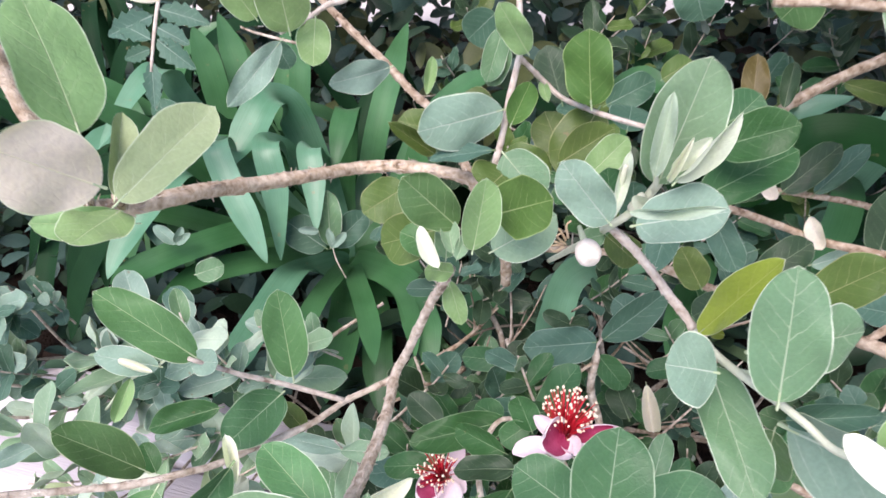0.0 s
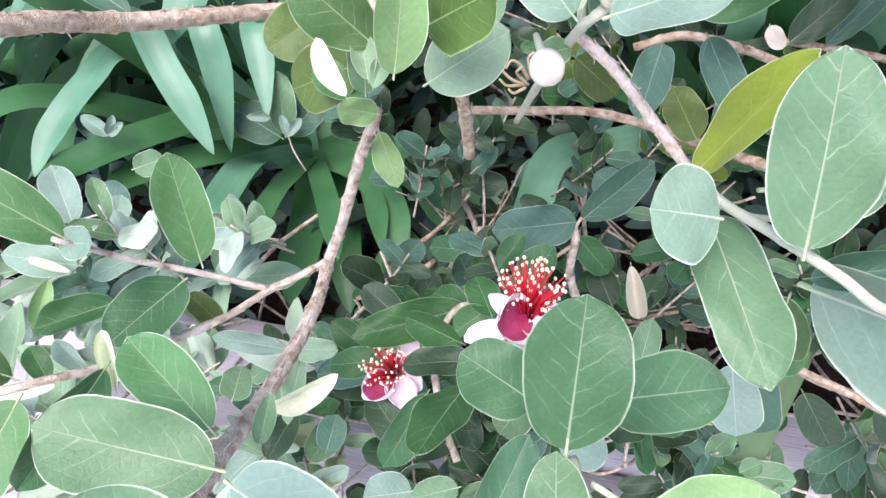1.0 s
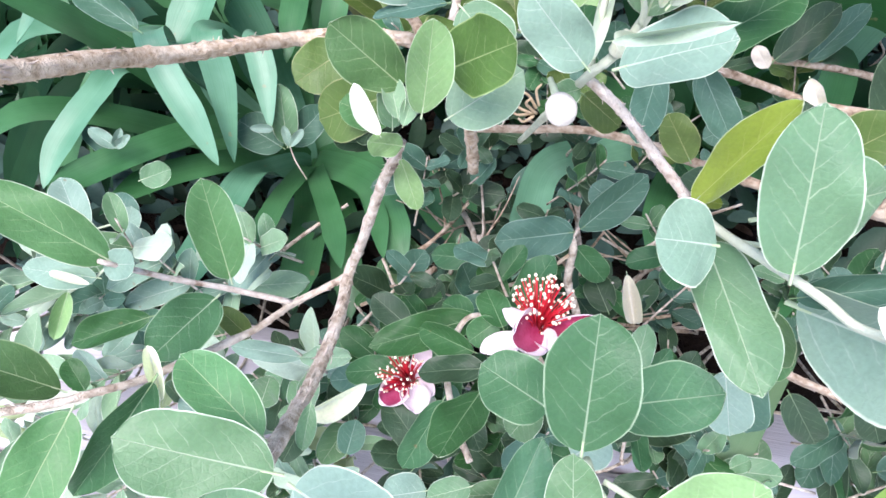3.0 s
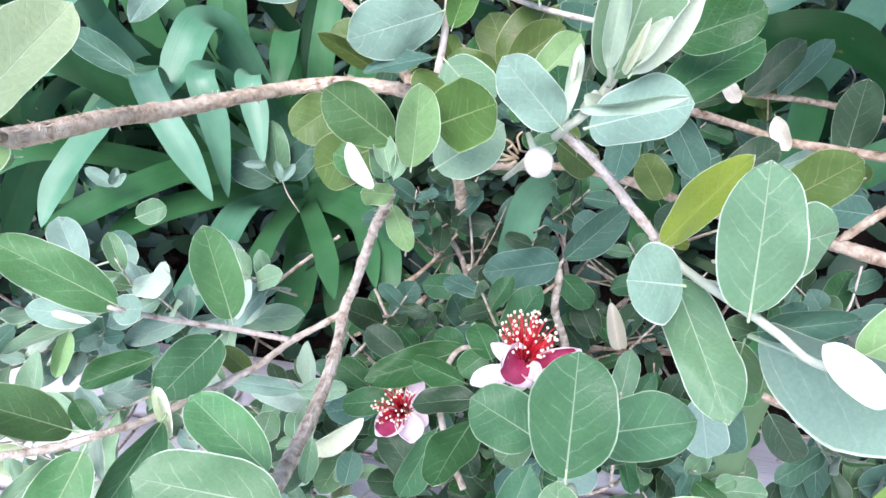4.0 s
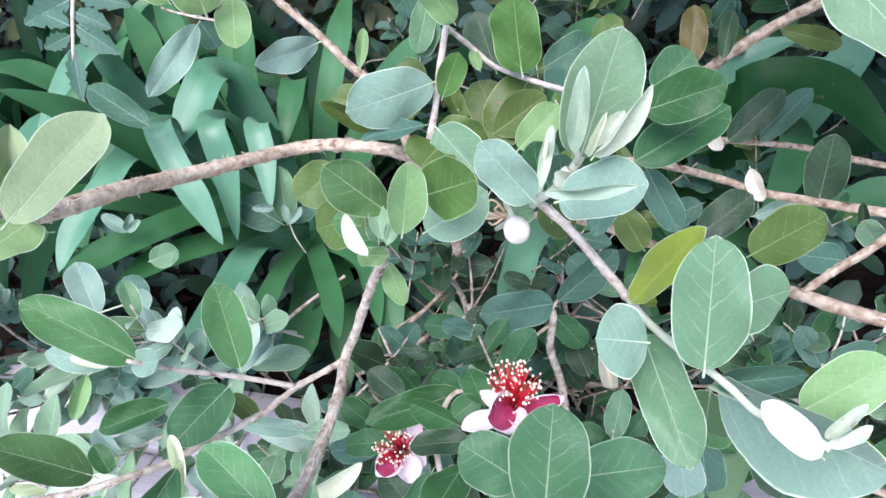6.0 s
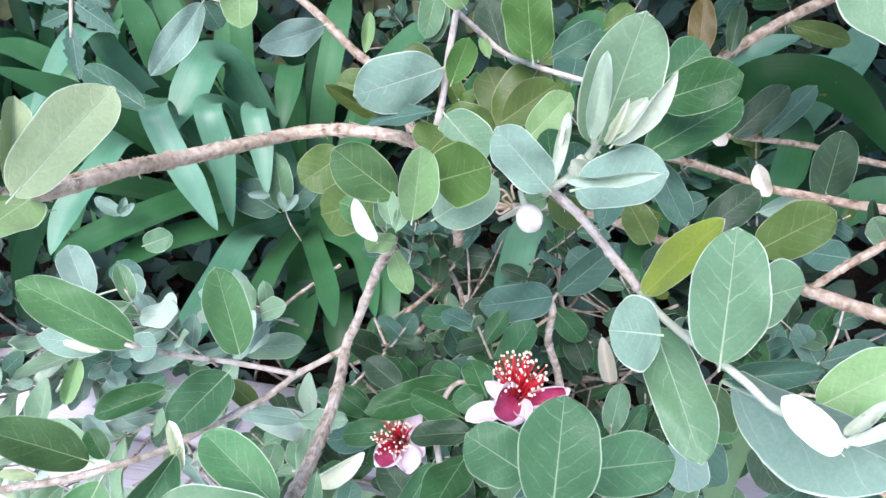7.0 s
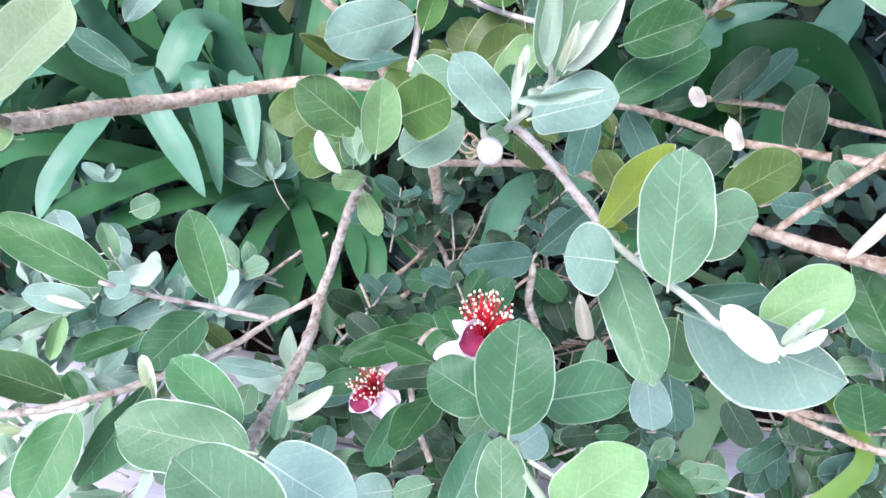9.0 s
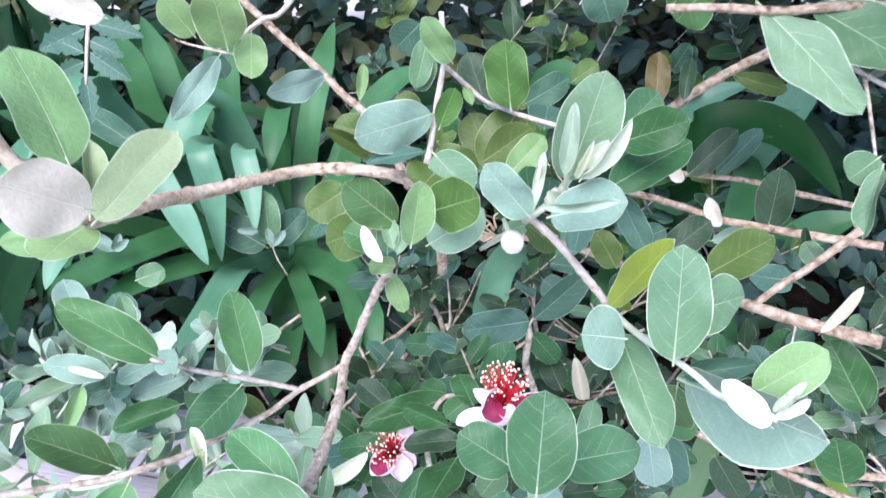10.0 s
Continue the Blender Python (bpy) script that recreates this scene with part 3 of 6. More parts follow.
def bud(parent, centre, axis, r):
    """A round felted bud with four overlapping sepals."""
    a = Vector(axis).normalized()
    q = a.to_track_quat("Z", "Y").to_matrix().to_4x4()
    bm = bmesh.new()
    bmesh.ops.create_uvsphere(bm, u_segments=16, v_segments=12, radius=1)
    for v in bm.verts:
        ang = math.atan2(v.co.y, v.co.x)
        k = 1 + 0.07 * abs(math.sin(2 * ang)) * max(0, v.co.z + 0.3)
        v.co = Vector((v.co.x * k, v.co.y * k, v.co.z * 1.12 - (0.12 if v.co.z > 0.9 else 0)))
    bmesh.ops.transform(bm, matrix=Matrix.Translation(centre) @ q @ Matrix.Scale(r, 4), verts=bm.verts)
    ob = part("flower_bud", bm, BUD, parent, "round white felted flower bud")
    bm = bmesh.new()
    c = Vector(centre)
    tube(bm, [c - a * r * 2.6, c - a * r * 1.6, c - a * r * 0.9], r * 0.2, r * 0.34, 7, 0.05, 9)
    part("stalk", bm, TWIG_GREEN, ob)
    return ob



# ---- ground ----
def sheet(name, x0, x1, y0, y1, n, z, rough, mat, seed):
    bm = bmesh.new()
    rows = [[bm.verts.new((x0 + (x1 - x0) * i / n, y0 + (y1 - y0) * j / n,
                           z + rough * noise.noise(Vector((i * 0.6, j * 0.6, seed))))) for i in range(n + 1)] for j in range(n + 1)]
    for j in range(n):
        for i in range(n):
            bm.faces.new((rows[j][i], rows[j][i + 1], rows[j + 1][i + 1], rows[j + 1][i]))
    return part(name, bm, mat)


ground = tagged(sheet("ground", -40, 40, -40, 40, 60, -0.045, 0.0, SOIL, 2), "dark bare soil round the deck", "ground", kind="structure")
bed = tagged(sheet("garden_bed", -1.6, 1.6, 0.2, 2.6, 90, -0.02, 0.02, SOIL, 5), "dark planting soil under the shrubs", "soil", kind="structure")

deck = tagged(new("deck"), "weathered grey timber deck boards with dark gaps", "deck", kind="structure")
deck.matrix_basis = pose(0, 0.47, 0, 0, 0, -15)

# main branch crossing the view, with the shoots on it
shrub = thing("feijoa_shrub", "grey-green feijoa shrub in flower, growing beside a deck", "shrub", at=(0, 0, 0))
main = branch(shrub, ((-0.1104, 0.1841, 0.4864), (-0.1043, 0.21, 0.4739), (-0.0954, 0.2361, 0.4634), (-0.0823, 0.2688, 0.4486), (-0.0609, 0.2979, 0.4374), (-0.04, 0.322, 0.4283), (-0.0174, 0.3126, 0.4338), (0.008, 0.294, 0.4393), (0.022, 0.2799, 0.4403), (0.0295, 0.2924, 0.4198), (0.0372, 0.3215, 0.3771), (0.0408, 0.34, 0.3371)), 0.0033, 0.003, BARK, 190)
right = branch(shrub, ((0.1073, 0.3, 0.4171), (0.1271, 0.2975, 0.4228), (0.1522, 0.2975, 0.4163), (0.1838, 0.3038, 0.4019), (0.197, 0.295, 0.3999), (0.2154, 0.2781, 0.404), (0.2367, 0.2566, 0.4106), (0.2588, 0.2398, 0.415)), 0.0016, 0.0024, BARK_TAN, 24)
low = branch(shrub, ((0.0407, 0.3374, 0.3666), (0.07, 0.3316, 0.3689), (0.0974, 0.3205, 0.3741), (0.1245, 0.3016, 0.3763), (0.1473, 0.2756, 0.3792), (0.1671, 0.2508, 0.3848), (0.168, 0.2254, 0.4013), (0.1736, 0.2019, 0.4125), (0.182, 0.1909, 0.4154), (0.1913, 0.1844, 0.4159), (0.2085, 0.1678, 0.4204)), 0.0020, 0.0028, BARK_TAN, 20)
b = branch(shrub, ((0.1731, 0.2048, 0.4129), (0.1812, 0.2037, 0.4243), (0.1946, 0.204, 0.4362), (0.2114, 0.2065, 0.4509)), 0.0015, 0.0019, BARK_TAN, 8)
upper = branch(shrub, ((0.1912, 0.39, 0.4191), (0.2031, 0.3905, 0.4281), (0.2208, 0.3944, 0.4382), (0.2473, 0.4007, 0.4501), (0.2881, 0.4104, 0.4635)), 0.0027, 0.0036, BARK_TAN, 14)
stem = branch(shrub, ((-0.1133, 0.4683, 0.525), (-0.0908, 0.4519, 0.4973), (-0.069, 0.4407, 0.4766), (-0.0549, 0.4311, 0.4656), (-0.0355, 0.4186, 0.4513), (-0.018, 0.4059, 0.4364), (-0.0055, 0.3934, 0.4296), (0.0093, 0.3559, 0.4229), (0.0189, 0.315, 0.4192)), 0.0021, 0.0027, BARK_TAN, 60)
twig = branch(shrub, ((0.0219, 0.2778, 0.4393), (0.0242, 0.2799, 0.4466), (0.029, 0.2864, 0.4623), (0.0319, 0.2926, 0.4776), (0.0352, 0.2975, 0.4928), (0.0365, 0.3015, 0.5007), (0.0358, 0.31, 0.5186)), 0.0016, 0.0013, TWIG, 6)
twig2 = branch(shrub, ((0.0357, 0.2992, 0.4964), (0.0427, 0.3021, 0.4893), (0.049, 0.3053, 0.4825), (0.0572, 0.2999, 0.4766), (0.0699, 0.2857, 0.4758), (0.0819, 0.2678, 0.4785), (0.0918, 0.2611, 0.4788)), 0.0012, 0.0011, TWIG, 4)
shoot = branch(shrub, ((0.0608, 0.3079, 0.3776), (0.0571, 0.2306, 0.4409), (0.0588, 0.1936, 0.4748), (0.0654, 0.1912, 0.4831), (0.0702, 0.189, 0.4931), (0.0741, 0.1891, 0.5043)), 0.0014, 0.0015, FELT_STEM, 0)
front = branch(shrub, ((0.0584, 0.1948, 0.4746), (0.0689, 0.1888, 0.4664), (0.0798, 0.182, 0.4542), (0.0887, 0.1756, 0.444)), 0.0015, 0.0016, TWIG, 24)
b = branch(shrub, ((0.0884, 0.1763, 0.4443), (0.0919, 0.161, 0.4455), (0.0947, 0.1456, 0.4507), (0.1, 0.1366, 0.451), (0.1037, 0.1271, 0.4524), (0.1068, 0.1184, 0.4531), (0.1115, 0.1084, 0.4585), (0.1151, 0.101, 0.4608)), 0.0014, 0.0011, FELT_STEM, 0)

# leaves of the front shoot
leaf(front, (0.0956, 0.1311, 0.4585), (0.0956, 0.1418, 0.4947), 0.0211, (-0.32, -0.91, 0.27), "mid", 0)
leaf(front, (0.0988, 0.1539, 0.4547), (0.1358, 0.1576, 0.4564), 0.0259, (0.09, -0.99, 0.13), "mid", 5)
leaf(front, (0.0873, 0.1689, 0.4494), (0.098, 0.1572, 0.4866), 0.0115, (-0.85, -0.52, 0.08), "yellow", 1)
leaf(front, (0.0854, 0.1483, 0.4516), (0.0703, 0.1468, 0.4566), 0.0221, (0.30, -0.63, 0.71), "grey", 1)
leaf(front, (0.0899, 0.1602, 0.441), (0.0924, 0.1182, 0.4316), 0.0181, (-0.27, -0.23, 0.94), "mid", 0)
leaf(front, (0.1078, 0.1383, 0.4372), (0.1308, 0.0969, 0.4519), 0.0311, (-0.88, -0.48, 0.01), "grey", 4)
leaf(front, (0.1109, 0.0986, 0.462), (0.0993, 0.1079, 0.4712), 0.0086, (-0.12, -0.78, 0.62), "white", 0)
leaf(front, (0.1156, 0.1042, 0.4609), (0.1222, 0.1044, 0.4724), 0.0033, (-0.68, -0.61, 0.40), "felt", 4)
leaf(front, (0.1148, 0.1017, 0.461), (0.1224, 0.1002, 0.469), 0.0035, (-0.51, -0.80, 0.33), "felt", 4)
leaf(front, (0.1192, 0.1184, 0.4531), (0.1382, 0.1185, 0.4697), 0.0158, (-0.49, -0.66, 0.56), "light", 0)
leaf(front, (0.2111, 0.1626, 0.3845), (0.1987, 0.1829, 0.4075), 0.0212, (-0.48, -0.77, 0.42), "deep", 0)
leaf(front, (0.1055, 0.138, 0.4421), (0.1247, 0.1285, 0.4551), 0.0084, (-0.64, -0.52, 0.57), "teal", 4)
leaf(front, (0.0972, 0.1723, 0.4451), (0.0911, 0.1716, 0.4471), 0.0041, (0.28, -0.74, 0.61), "yellow", 2)
leaf(front, (0.1151, 0.1551, 0.4163), (0.119, 0.1573, 0.3881), 0.0181, (-0.61, -0.78, -0.15), "green", 0)

b = branch(shrub, ((0.0938, 0.152, 0.4488), (0.0975, 0.1505, 0.4492), (0.1035, 0.1505, 0.4487), (0.11, 0.1515, 0.4490)), 0.0008, 0.0007, TWIG_GREEN, 0)

# silvery young shoot with a bud
leaf(shoot, (0.0536, 0.1775, 0.4869), (0.038, 0.1788, 0.5057), 0.0145, (-0.01, -1.00, 0.06), "grey", 0)
leaf(shoot, (0.0619, 0.175, 0.4875), (0.0811, 0.1614, 0.502), 0.0194, (-0.69, -0.26, 0.67), "grey", 0)
leaf(shoot, (0.0533, 0.1558, 0.5039), (0.0713, 0.1418, 0.513), 0.0030, (-0.65, -0.74, 0.15), "pale", 4)
leaf(shoot, (0.0701, 0.1873, 0.4955), (0.0764, 0.1818, 0.5357), 0.0225, (-0.24, -0.97, -0.10), "sage", 0)
leaf(shoot, (0.0649, 0.1769, 0.5036), (0.0653, 0.1756, 0.5288), 0.0056, (-0.29, -0.96, -0.04), "pale", 4)
leaf(shoot, (0.0699, 0.1717, 0.5046), (0.0812, 0.1657, 0.5275), 0.0053, (-0.04, -0.97, -0.23), "felt", 4)
leaf(shoot, (0.0694, 0.1753, 0.5057), (0.076, 0.1693, 0.5196), 0.0048, (-0.63, -0.77, -0.04), "silver", 2)
leaf(shoot, (0.0692, 0.1767, 0.5018), (0.0703, 0.168, 0.5195), 0.0024, (-0.50, -0.79, -0.36), "white", 4)
b = branch(shrub, ((0.065, 0.1896, 0.4843), (0.0654, 0.1884, 0.4875), (0.0667, 0.1877, 0.4899)), 0.0026, 0.0018, FELT_STEM, 0)
b = branch(shrub, ((0.0688, 0.1866, 0.4933), (0.068, 0.1845, 0.4986), (0.0652, 0.1823, 0.5051)), 0.0009, 0.0007, FELT_STEM, 0)
b = branch(shrub, ((0.0601, 0.1939, 0.4752), (0.059, 0.1923, 0.4825), (0.0596, 0.1911, 0.4935), (0.0602, 0.1909, 0.4995)), 0.0012, 0.0009, FELT_STEM, 0)
leaf(shoot, (0.057, 0.1834, 0.4856), (0.063, 0.198, 0.5015), 0.0039, (-0.16, -0.70, 0.70), "felt", 4)
leaf(shoot, (0.0628, 0.2057, 0.4707), (0.0592, 0.2113, 0.488), 0.0125, (0.22, -0.91, 0.34), "deep", 2)
leaf(shoot, (0.0691, 0.2014, 0.4721), (0.0677, 0.2052, 0.4858), 0.0112, (-0.18, -0.95, 0.25), "teal", 2)
leaf(shoot, (0.0663, 0.1845, 0.4876), (0.0613, 0.1826, 0.4929), 0.0057, (0.37, -0.93, 0.02), "felt", 6)
leaf(shoot, (0.0581, 0.1969, 0.4693), (0.0506, 0.1942, 0.4689), 0.0078, (0.22, -0.71, 0.66), "mid", 0)
leaf(shoot, (0.0638, 0.2122, 0.4583), (0.0768, 0.2092, 0.4476), 0.0123, (0.11, -0.91, 0.39), "olive", 0)

# stem in the middle and the tuft at its tip
middle = branch(shrub, ((0.0058, 0.2116, 0.4438), (0.0018, 0.215, 0.4322), (-0.003, 0.2207, 0.4186), (-0.0152, 0.231, 0.3789), (-0.0205, 0.2321, 0.366), (-0.0229, 0.2058, 0.3674), (-0.0268, 0.1794, 0.3731), (-0.031, 0.1539, 0.3814), (-0.0344, 0.1295, 0.3943), (-0.0387, 0.1092, 0.4011)), 0.0016, 0.0030, BARK_GREY, 120)
left = branch(shrub, ((-0.0206, 0.2311, 0.3648), (-0.0355, 0.2253, 0.3605), (-0.0439, 0.2194, 0.3607), (-0.0573, 0.2028, 0.3637), (-0.0772, 0.1872, 0.3675), (-0.0877, 0.1738, 0.3744), (-0.0984, 0.162, 0.3832), (-0.1129, 0.155, 0.3866), (-0.1331, 0.1467, 0.3944), (-0.1547, 0.1333, 0.4085), (-0.1864, 0.1256, 0.4134)), 0.0015, 0.0014, BARK_GREY, 40)
left2 = branch(shrub, ((-0.0438, 0.2197, 0.3611), (-0.0655, 0.2154, 0.3751), (-0.0836, 0.2058, 0.3923), (-0.0977, 0.1951, 0.4116)), 0.0013, 0.001, TWIG, 8)
leaf(middle, (0.0071, 0.2013, 0.47), (-0.0107, 0.1998, 0.4895), 0.0171, (0.27, -0.95, 0.17), "green", 1)
leaf(middle, (0.013, 0.1919, 0.4666), (0.0174, 0.1922, 0.4926), 0.0138, (0.23, -0.97, -0.03), "light", 0)
leaf(middle, (0.0216, 0.2037, 0.4734), (0.0353, 0.187, 0.4887), 0.0217, (-0.83, -0.54, 0.15), "bright", 0)
leaf(middle, (0.0216, 0.209, 0.454), (0.0431, 0.2089, 0.4689), 0.0191, (-0.27, -0.88, 0.38), "sage", 1)
leaf(middle, (0.0036, 0.2045, 0.454), (0.0045, 0.2053, 0.4705), 0.0097, (0.02, -1.00, 0.05), "mid", 2)
leaf(middle, (0.006, 0.1928, 0.4646), (0.0037, 0.2047, 0.472), 0.0067, (-0.01, -0.53, 0.85), "sage", 4)
leaf(middle, (0.0074, 0.1911, 0.463), (0.011, 0.198, 0.4695), 0.0048, (0.13, -0.71, 0.69), "sage", 4)
leaf(middle, (0.0009, 0.1831, 0.4656), (-0.0052, 0.1898, 0.4775), 0.0054, (-0.07, -0.88, 0.46), "white", 6)
leaf(middle, (0.006, 0.2056, 0.4461), (-0.0044, 0.2005, 0.4519), 0.0092, (0.46, -0.89, 0.04), "light", 2)
leaf(middle, (0.0012, 0.2262, 0.4423), (-0.0144, 0.2282, 0.4502), 0.0152, (0.32, -0.56, 0.77), "green", 0)
leaf(middle, (0.0048, 0.2208, 0.4299), (0.0102, 0.2125, 0.4142), 0.0099, (-0.29, -0.88, 0.37), "light", 2)
leaf(middle, (0, 0.2282, 0.4507), (-0.025, 0.2346, 0.4387), 0.0212, (-0.41, -0.81, 0.42), "olive", 0)
leaf(middle, (-0.0137, 0.2524, 0.4563), (-0.0312, 0.243, 0.4494), 0.0186, (0.20, -0.79, 0.58), "olive", 0)

# leaves on the upper twigs
leaf(twig, (0.0282, 0.286, 0.4764), (-0.0043, 0.2612, 0.478), 0.0238, (0.57, -0.72, 0.40), "grey", 3)
leaf(twig, (0.0231, 0.2712, 0.4642), (-0.0037, 0.266, 0.4645), 0.0104, (0.08, -0.34, 0.94), "teal", 0)
leaf(twig, (0.0328, 0.2832, 0.4711), (0.0402, 0.2859, 0.4902), 0.0120, (0.02, -0.99, 0.13), "bright", 2)
leaf(twig, (0.0322, 0.316, 0.4945), (0.0231, 0.3142, 0.4764), 0.0116, (-0.21, -0.96, 0.20), "mid", 0)
leaf(twig, (0.0294, 0.2706, 0.4622), (0.0441, 0.2526, 0.4509), 0.0215, (-0.26, -0.66, 0.71), "mid", 0)
leaf(twig, (0.051, 0.2774, 0.4496), (0.031, 0.2751, 0.4614), 0.0166, (0.30, -0.90, 0.33), "olive", 0)
leaf(twig, (-0.0027, 0.3122, 0.4417), (-0.0238, 0.3041, 0.4622), 0.0090, (0.49, -0.86, 0.17), "olive", 4)
leaf(twig, (0.0027, 0.3326, 0.4428), (-0.0219, 0.3333, 0.4503), 0.0198, (0.11, -0.89, 0.44), "olive", 0)
leaf(twig, (0.0247, 0.3245, 0.4576), (0.0132, 0.3326, 0.4667), 0.0164, (-0.15, -0.82, 0.55), "olive", 0)
leaf(twig, (0.0387, 0.2917, 0.501), (0.0258, 0.2838, 0.5225), 0.0130, (0.25, -0.95, -0.20), "light", 0)
leaf(twig, (0.0264, 0.3282, 0.5068), (0.0134, 0.3319, 0.4929), 0.0188, (-0.32, -0.94, 0.05), "teal", 0)
leaf(twig, (0.0299, 0.3188, 0.5029), (0.0227, 0.3095, 0.4805), 0.0121, (-0.05, -0.92, 0.40), "mid", 0)
leaf(twig, (0.0303, 0.2665, 0.4567), (0.0211, 0.254, 0.4551), 0.0257, (0.20, -0.26, 0.94), "olive", 0)
leaf(twig2, (0.067, 0.282, 0.4811), (0.0614, 0.2827, 0.5125), 0.0229, (-0.44, -0.90, -0.06), "bright", 0)
leaf(twig2, (0.0596, 0.3132, 0.4691), (0.0517, 0.3268, 0.4927), 0.0181, (-0.13, -0.88, 0.46), "dark", 0)
leaf(twig2, (0.0508, 0.2991, 0.4753), (0.0475, 0.3055, 0.4828), 0.0050, (-0.17, -0.78, 0.60), "light", 4)
leaf(twig2, (0.0734, 0.2956, 0.4722), (0.0545, 0.2694, 0.4557), 0.0243, (-0.01, -0.53, 0.85), "olive", 1)
leaf(twig2, (0.06, 0.2882, 0.4473), (0.0505, 0.3061, 0.468), 0.0210, (-0.17, -0.78, 0.60), "olive", 0)
leaf(twig2, (0.0553, 0.2759, 0.4558), (0.0773, 0.2759, 0.4724), 0.0177, (-0.28, -0.88, 0.38), "olive", 2)
leaf(twig2, (0.0618, 0.249, 0.463), (0.0782, 0.2549, 0.4785), 0.0142, (-0.17, -0.85, 0.50), "light", 0)
leaf(twig2, (0.0894, 0.2985, 0.4609), (0.0951, 0.3164, 0.4669), 0.0208, (0.00, -0.32, 0.95), "teal", 0)
leaf(twig2, (0.0924, 0.3546, 0.45), (0.1202, 0.3633, 0.4616), 0.0179, (0.05, -0.85, 0.52), "teal", 0)

# leaves of the right branch
leaf(right, (0.1106, 0.2459, 0.4781), (0.1343, 0.2338, 0.4938), 0.0199, (-0.62, -0.67, 0.41), "deep", 0)
leaf(right, (0.11, 0.2449, 0.456), (0.1503, 0.2555, 0.4747), 0.0212, (-0.19, -0.61, 0.77), "deep", 0)
leaf(right, (0.124, 0.274, 0.4723), (0.1395, 0.2794, 0.4872), 0.0187, (-0.23, -0.81, 0.54), "deep", 0)
leaf(right, (0.1037, 0.3043, 0.484), (0.1156, 0.3046, 0.4927), 0.0123, (-0.25, -0.89, 0.38), "olive", 0)
leaf(right, (0.2305, 0.2933, 0.3919), (0.2271, 0.2939, 0.4306), 0.0211, (-0.45, -0.89, -0.03), "dark", 0)
leaf(right, (0.1935, 0.3029, 0.4091), (0.1956, 0.2878, 0.3991), 0.0095, (-0.81, -0.40, 0.43), "under", 1)
leaf(right, (0.1703, 0.2422, 0.4028), (0.1884, 0.2304, 0.4318), 0.0232, (-0.81, -0.51, 0.30), "olive", 0)
leaf(right, (0.1585, 0.2714, 0.3933), (0.185, 0.2787, 0.411), 0.0187, (-0.26, -0.69, 0.68), "dark", 0)
leaf(right, (0.1991, 0.2949, 0.3843), (0.2217, 0.2942, 0.3924), 0.0116, (-0.10, -0.97, 0.21), "grey", 0)
leaf(right, (0.1231, 0.2642, 0.4374), (0.1348, 0.2454, 0.4157), 0.0144, (-0.31, -0.80, 0.52), "teal", 0)
leaf(right, (0.1127, 0.2818, 0.4268), (0.0978, 0.2483, 0.4173), 0.0149, (-0.01, -0.27, 0.96), "teal", 0)
leaf(right, (0.2067, 0.2175, 0.4249), (0.1947, 0.2167, 0.4388), 0.0107, (-0.06, -0.99, -0.11), "mid", 2)
leaf(right, (0.2081, 0.2256, 0.4191), (0.2057, 0.233, 0.4354), 0.0051, (-0.54, -0.79, 0.28), "dark", 4)
leaf(right, (0.1215, 0.2496, 0.4045), (0.1102, 0.253, 0.4236), 0.0151, (-0.03, -0.99, 0.16), "olive", 0)
leaf(right, (0.1787, 0.317, 0.3785), (0.1561, 0.3124, 0.3721), 0.0157, (-0.06, -0.72, 0.70), "teal", 0)
leaf(right, (0.2393, 0.2687, 0.3708), (0.2108, 0.2649, 0.3804), 0.0171, (0.28, -0.81, 0.52), "teal", 0)
leaf(right, (0.1499, 0.2757, 0.3748), (0.1289, 0.2641, 0.3755), 0.0171, (0.31, -0.51, 0.81), "dark", 0)
leaf(upper, (0.1815, 0.3738, 0.4382), (0.1853, 0.3911, 0.4667), 0.0161, (-0.20, -0.83, 0.53), "brown", 0)
leaf(upper, (0.2002, 0.3746, 0.4401), (0.2081, 0.3925, 0.4617), 0.0102, (-0.34, -0.66, 0.67), "dark", 0)
leaf(upper, (0.2401, 0.3891, 0.4483), (0.2702, 0.3744, 0.4432), 0.0128, (-0.37, -0.87, 0.33), "olive", 1)
leaf(upper, (0.2125, 0.395, 0.3796), (0.2182, 0.3862, 0.3694), 0.0104, (-0.71, -0.68, 0.19), "under", 1)
far = branch(shrub, ((0.2248, 0.4176, 0.3603), (0.2665, 0.4218, 0.3518), (0.3106, 0.4291, 0.3393), (0.35, 0.4249, 0.3285), (0.4028, 0.4146, 0.3188)), 0.0021, 0.0024, BARK_TAN, 12)
leaf(far, (0.2395, 0.4163, 0.3596), (0.2735, 0.4232, 0.3926), 0.0222, (-0.36, -0.76, 0.53), "dark", 0)
leaf(far, (0.2641, 0.4191, 0.3563), (0.2983, 0.4318, 0.3885), 0.0163, (-0.32, -0.72, 0.62), "teal", 0)
leaf(far, (0.1914, 0.3962, 0.3644), (0.2215, 0.3985, 0.3686), 0.0082, (-0.02, -0.81, 0.58), "dark", 0)

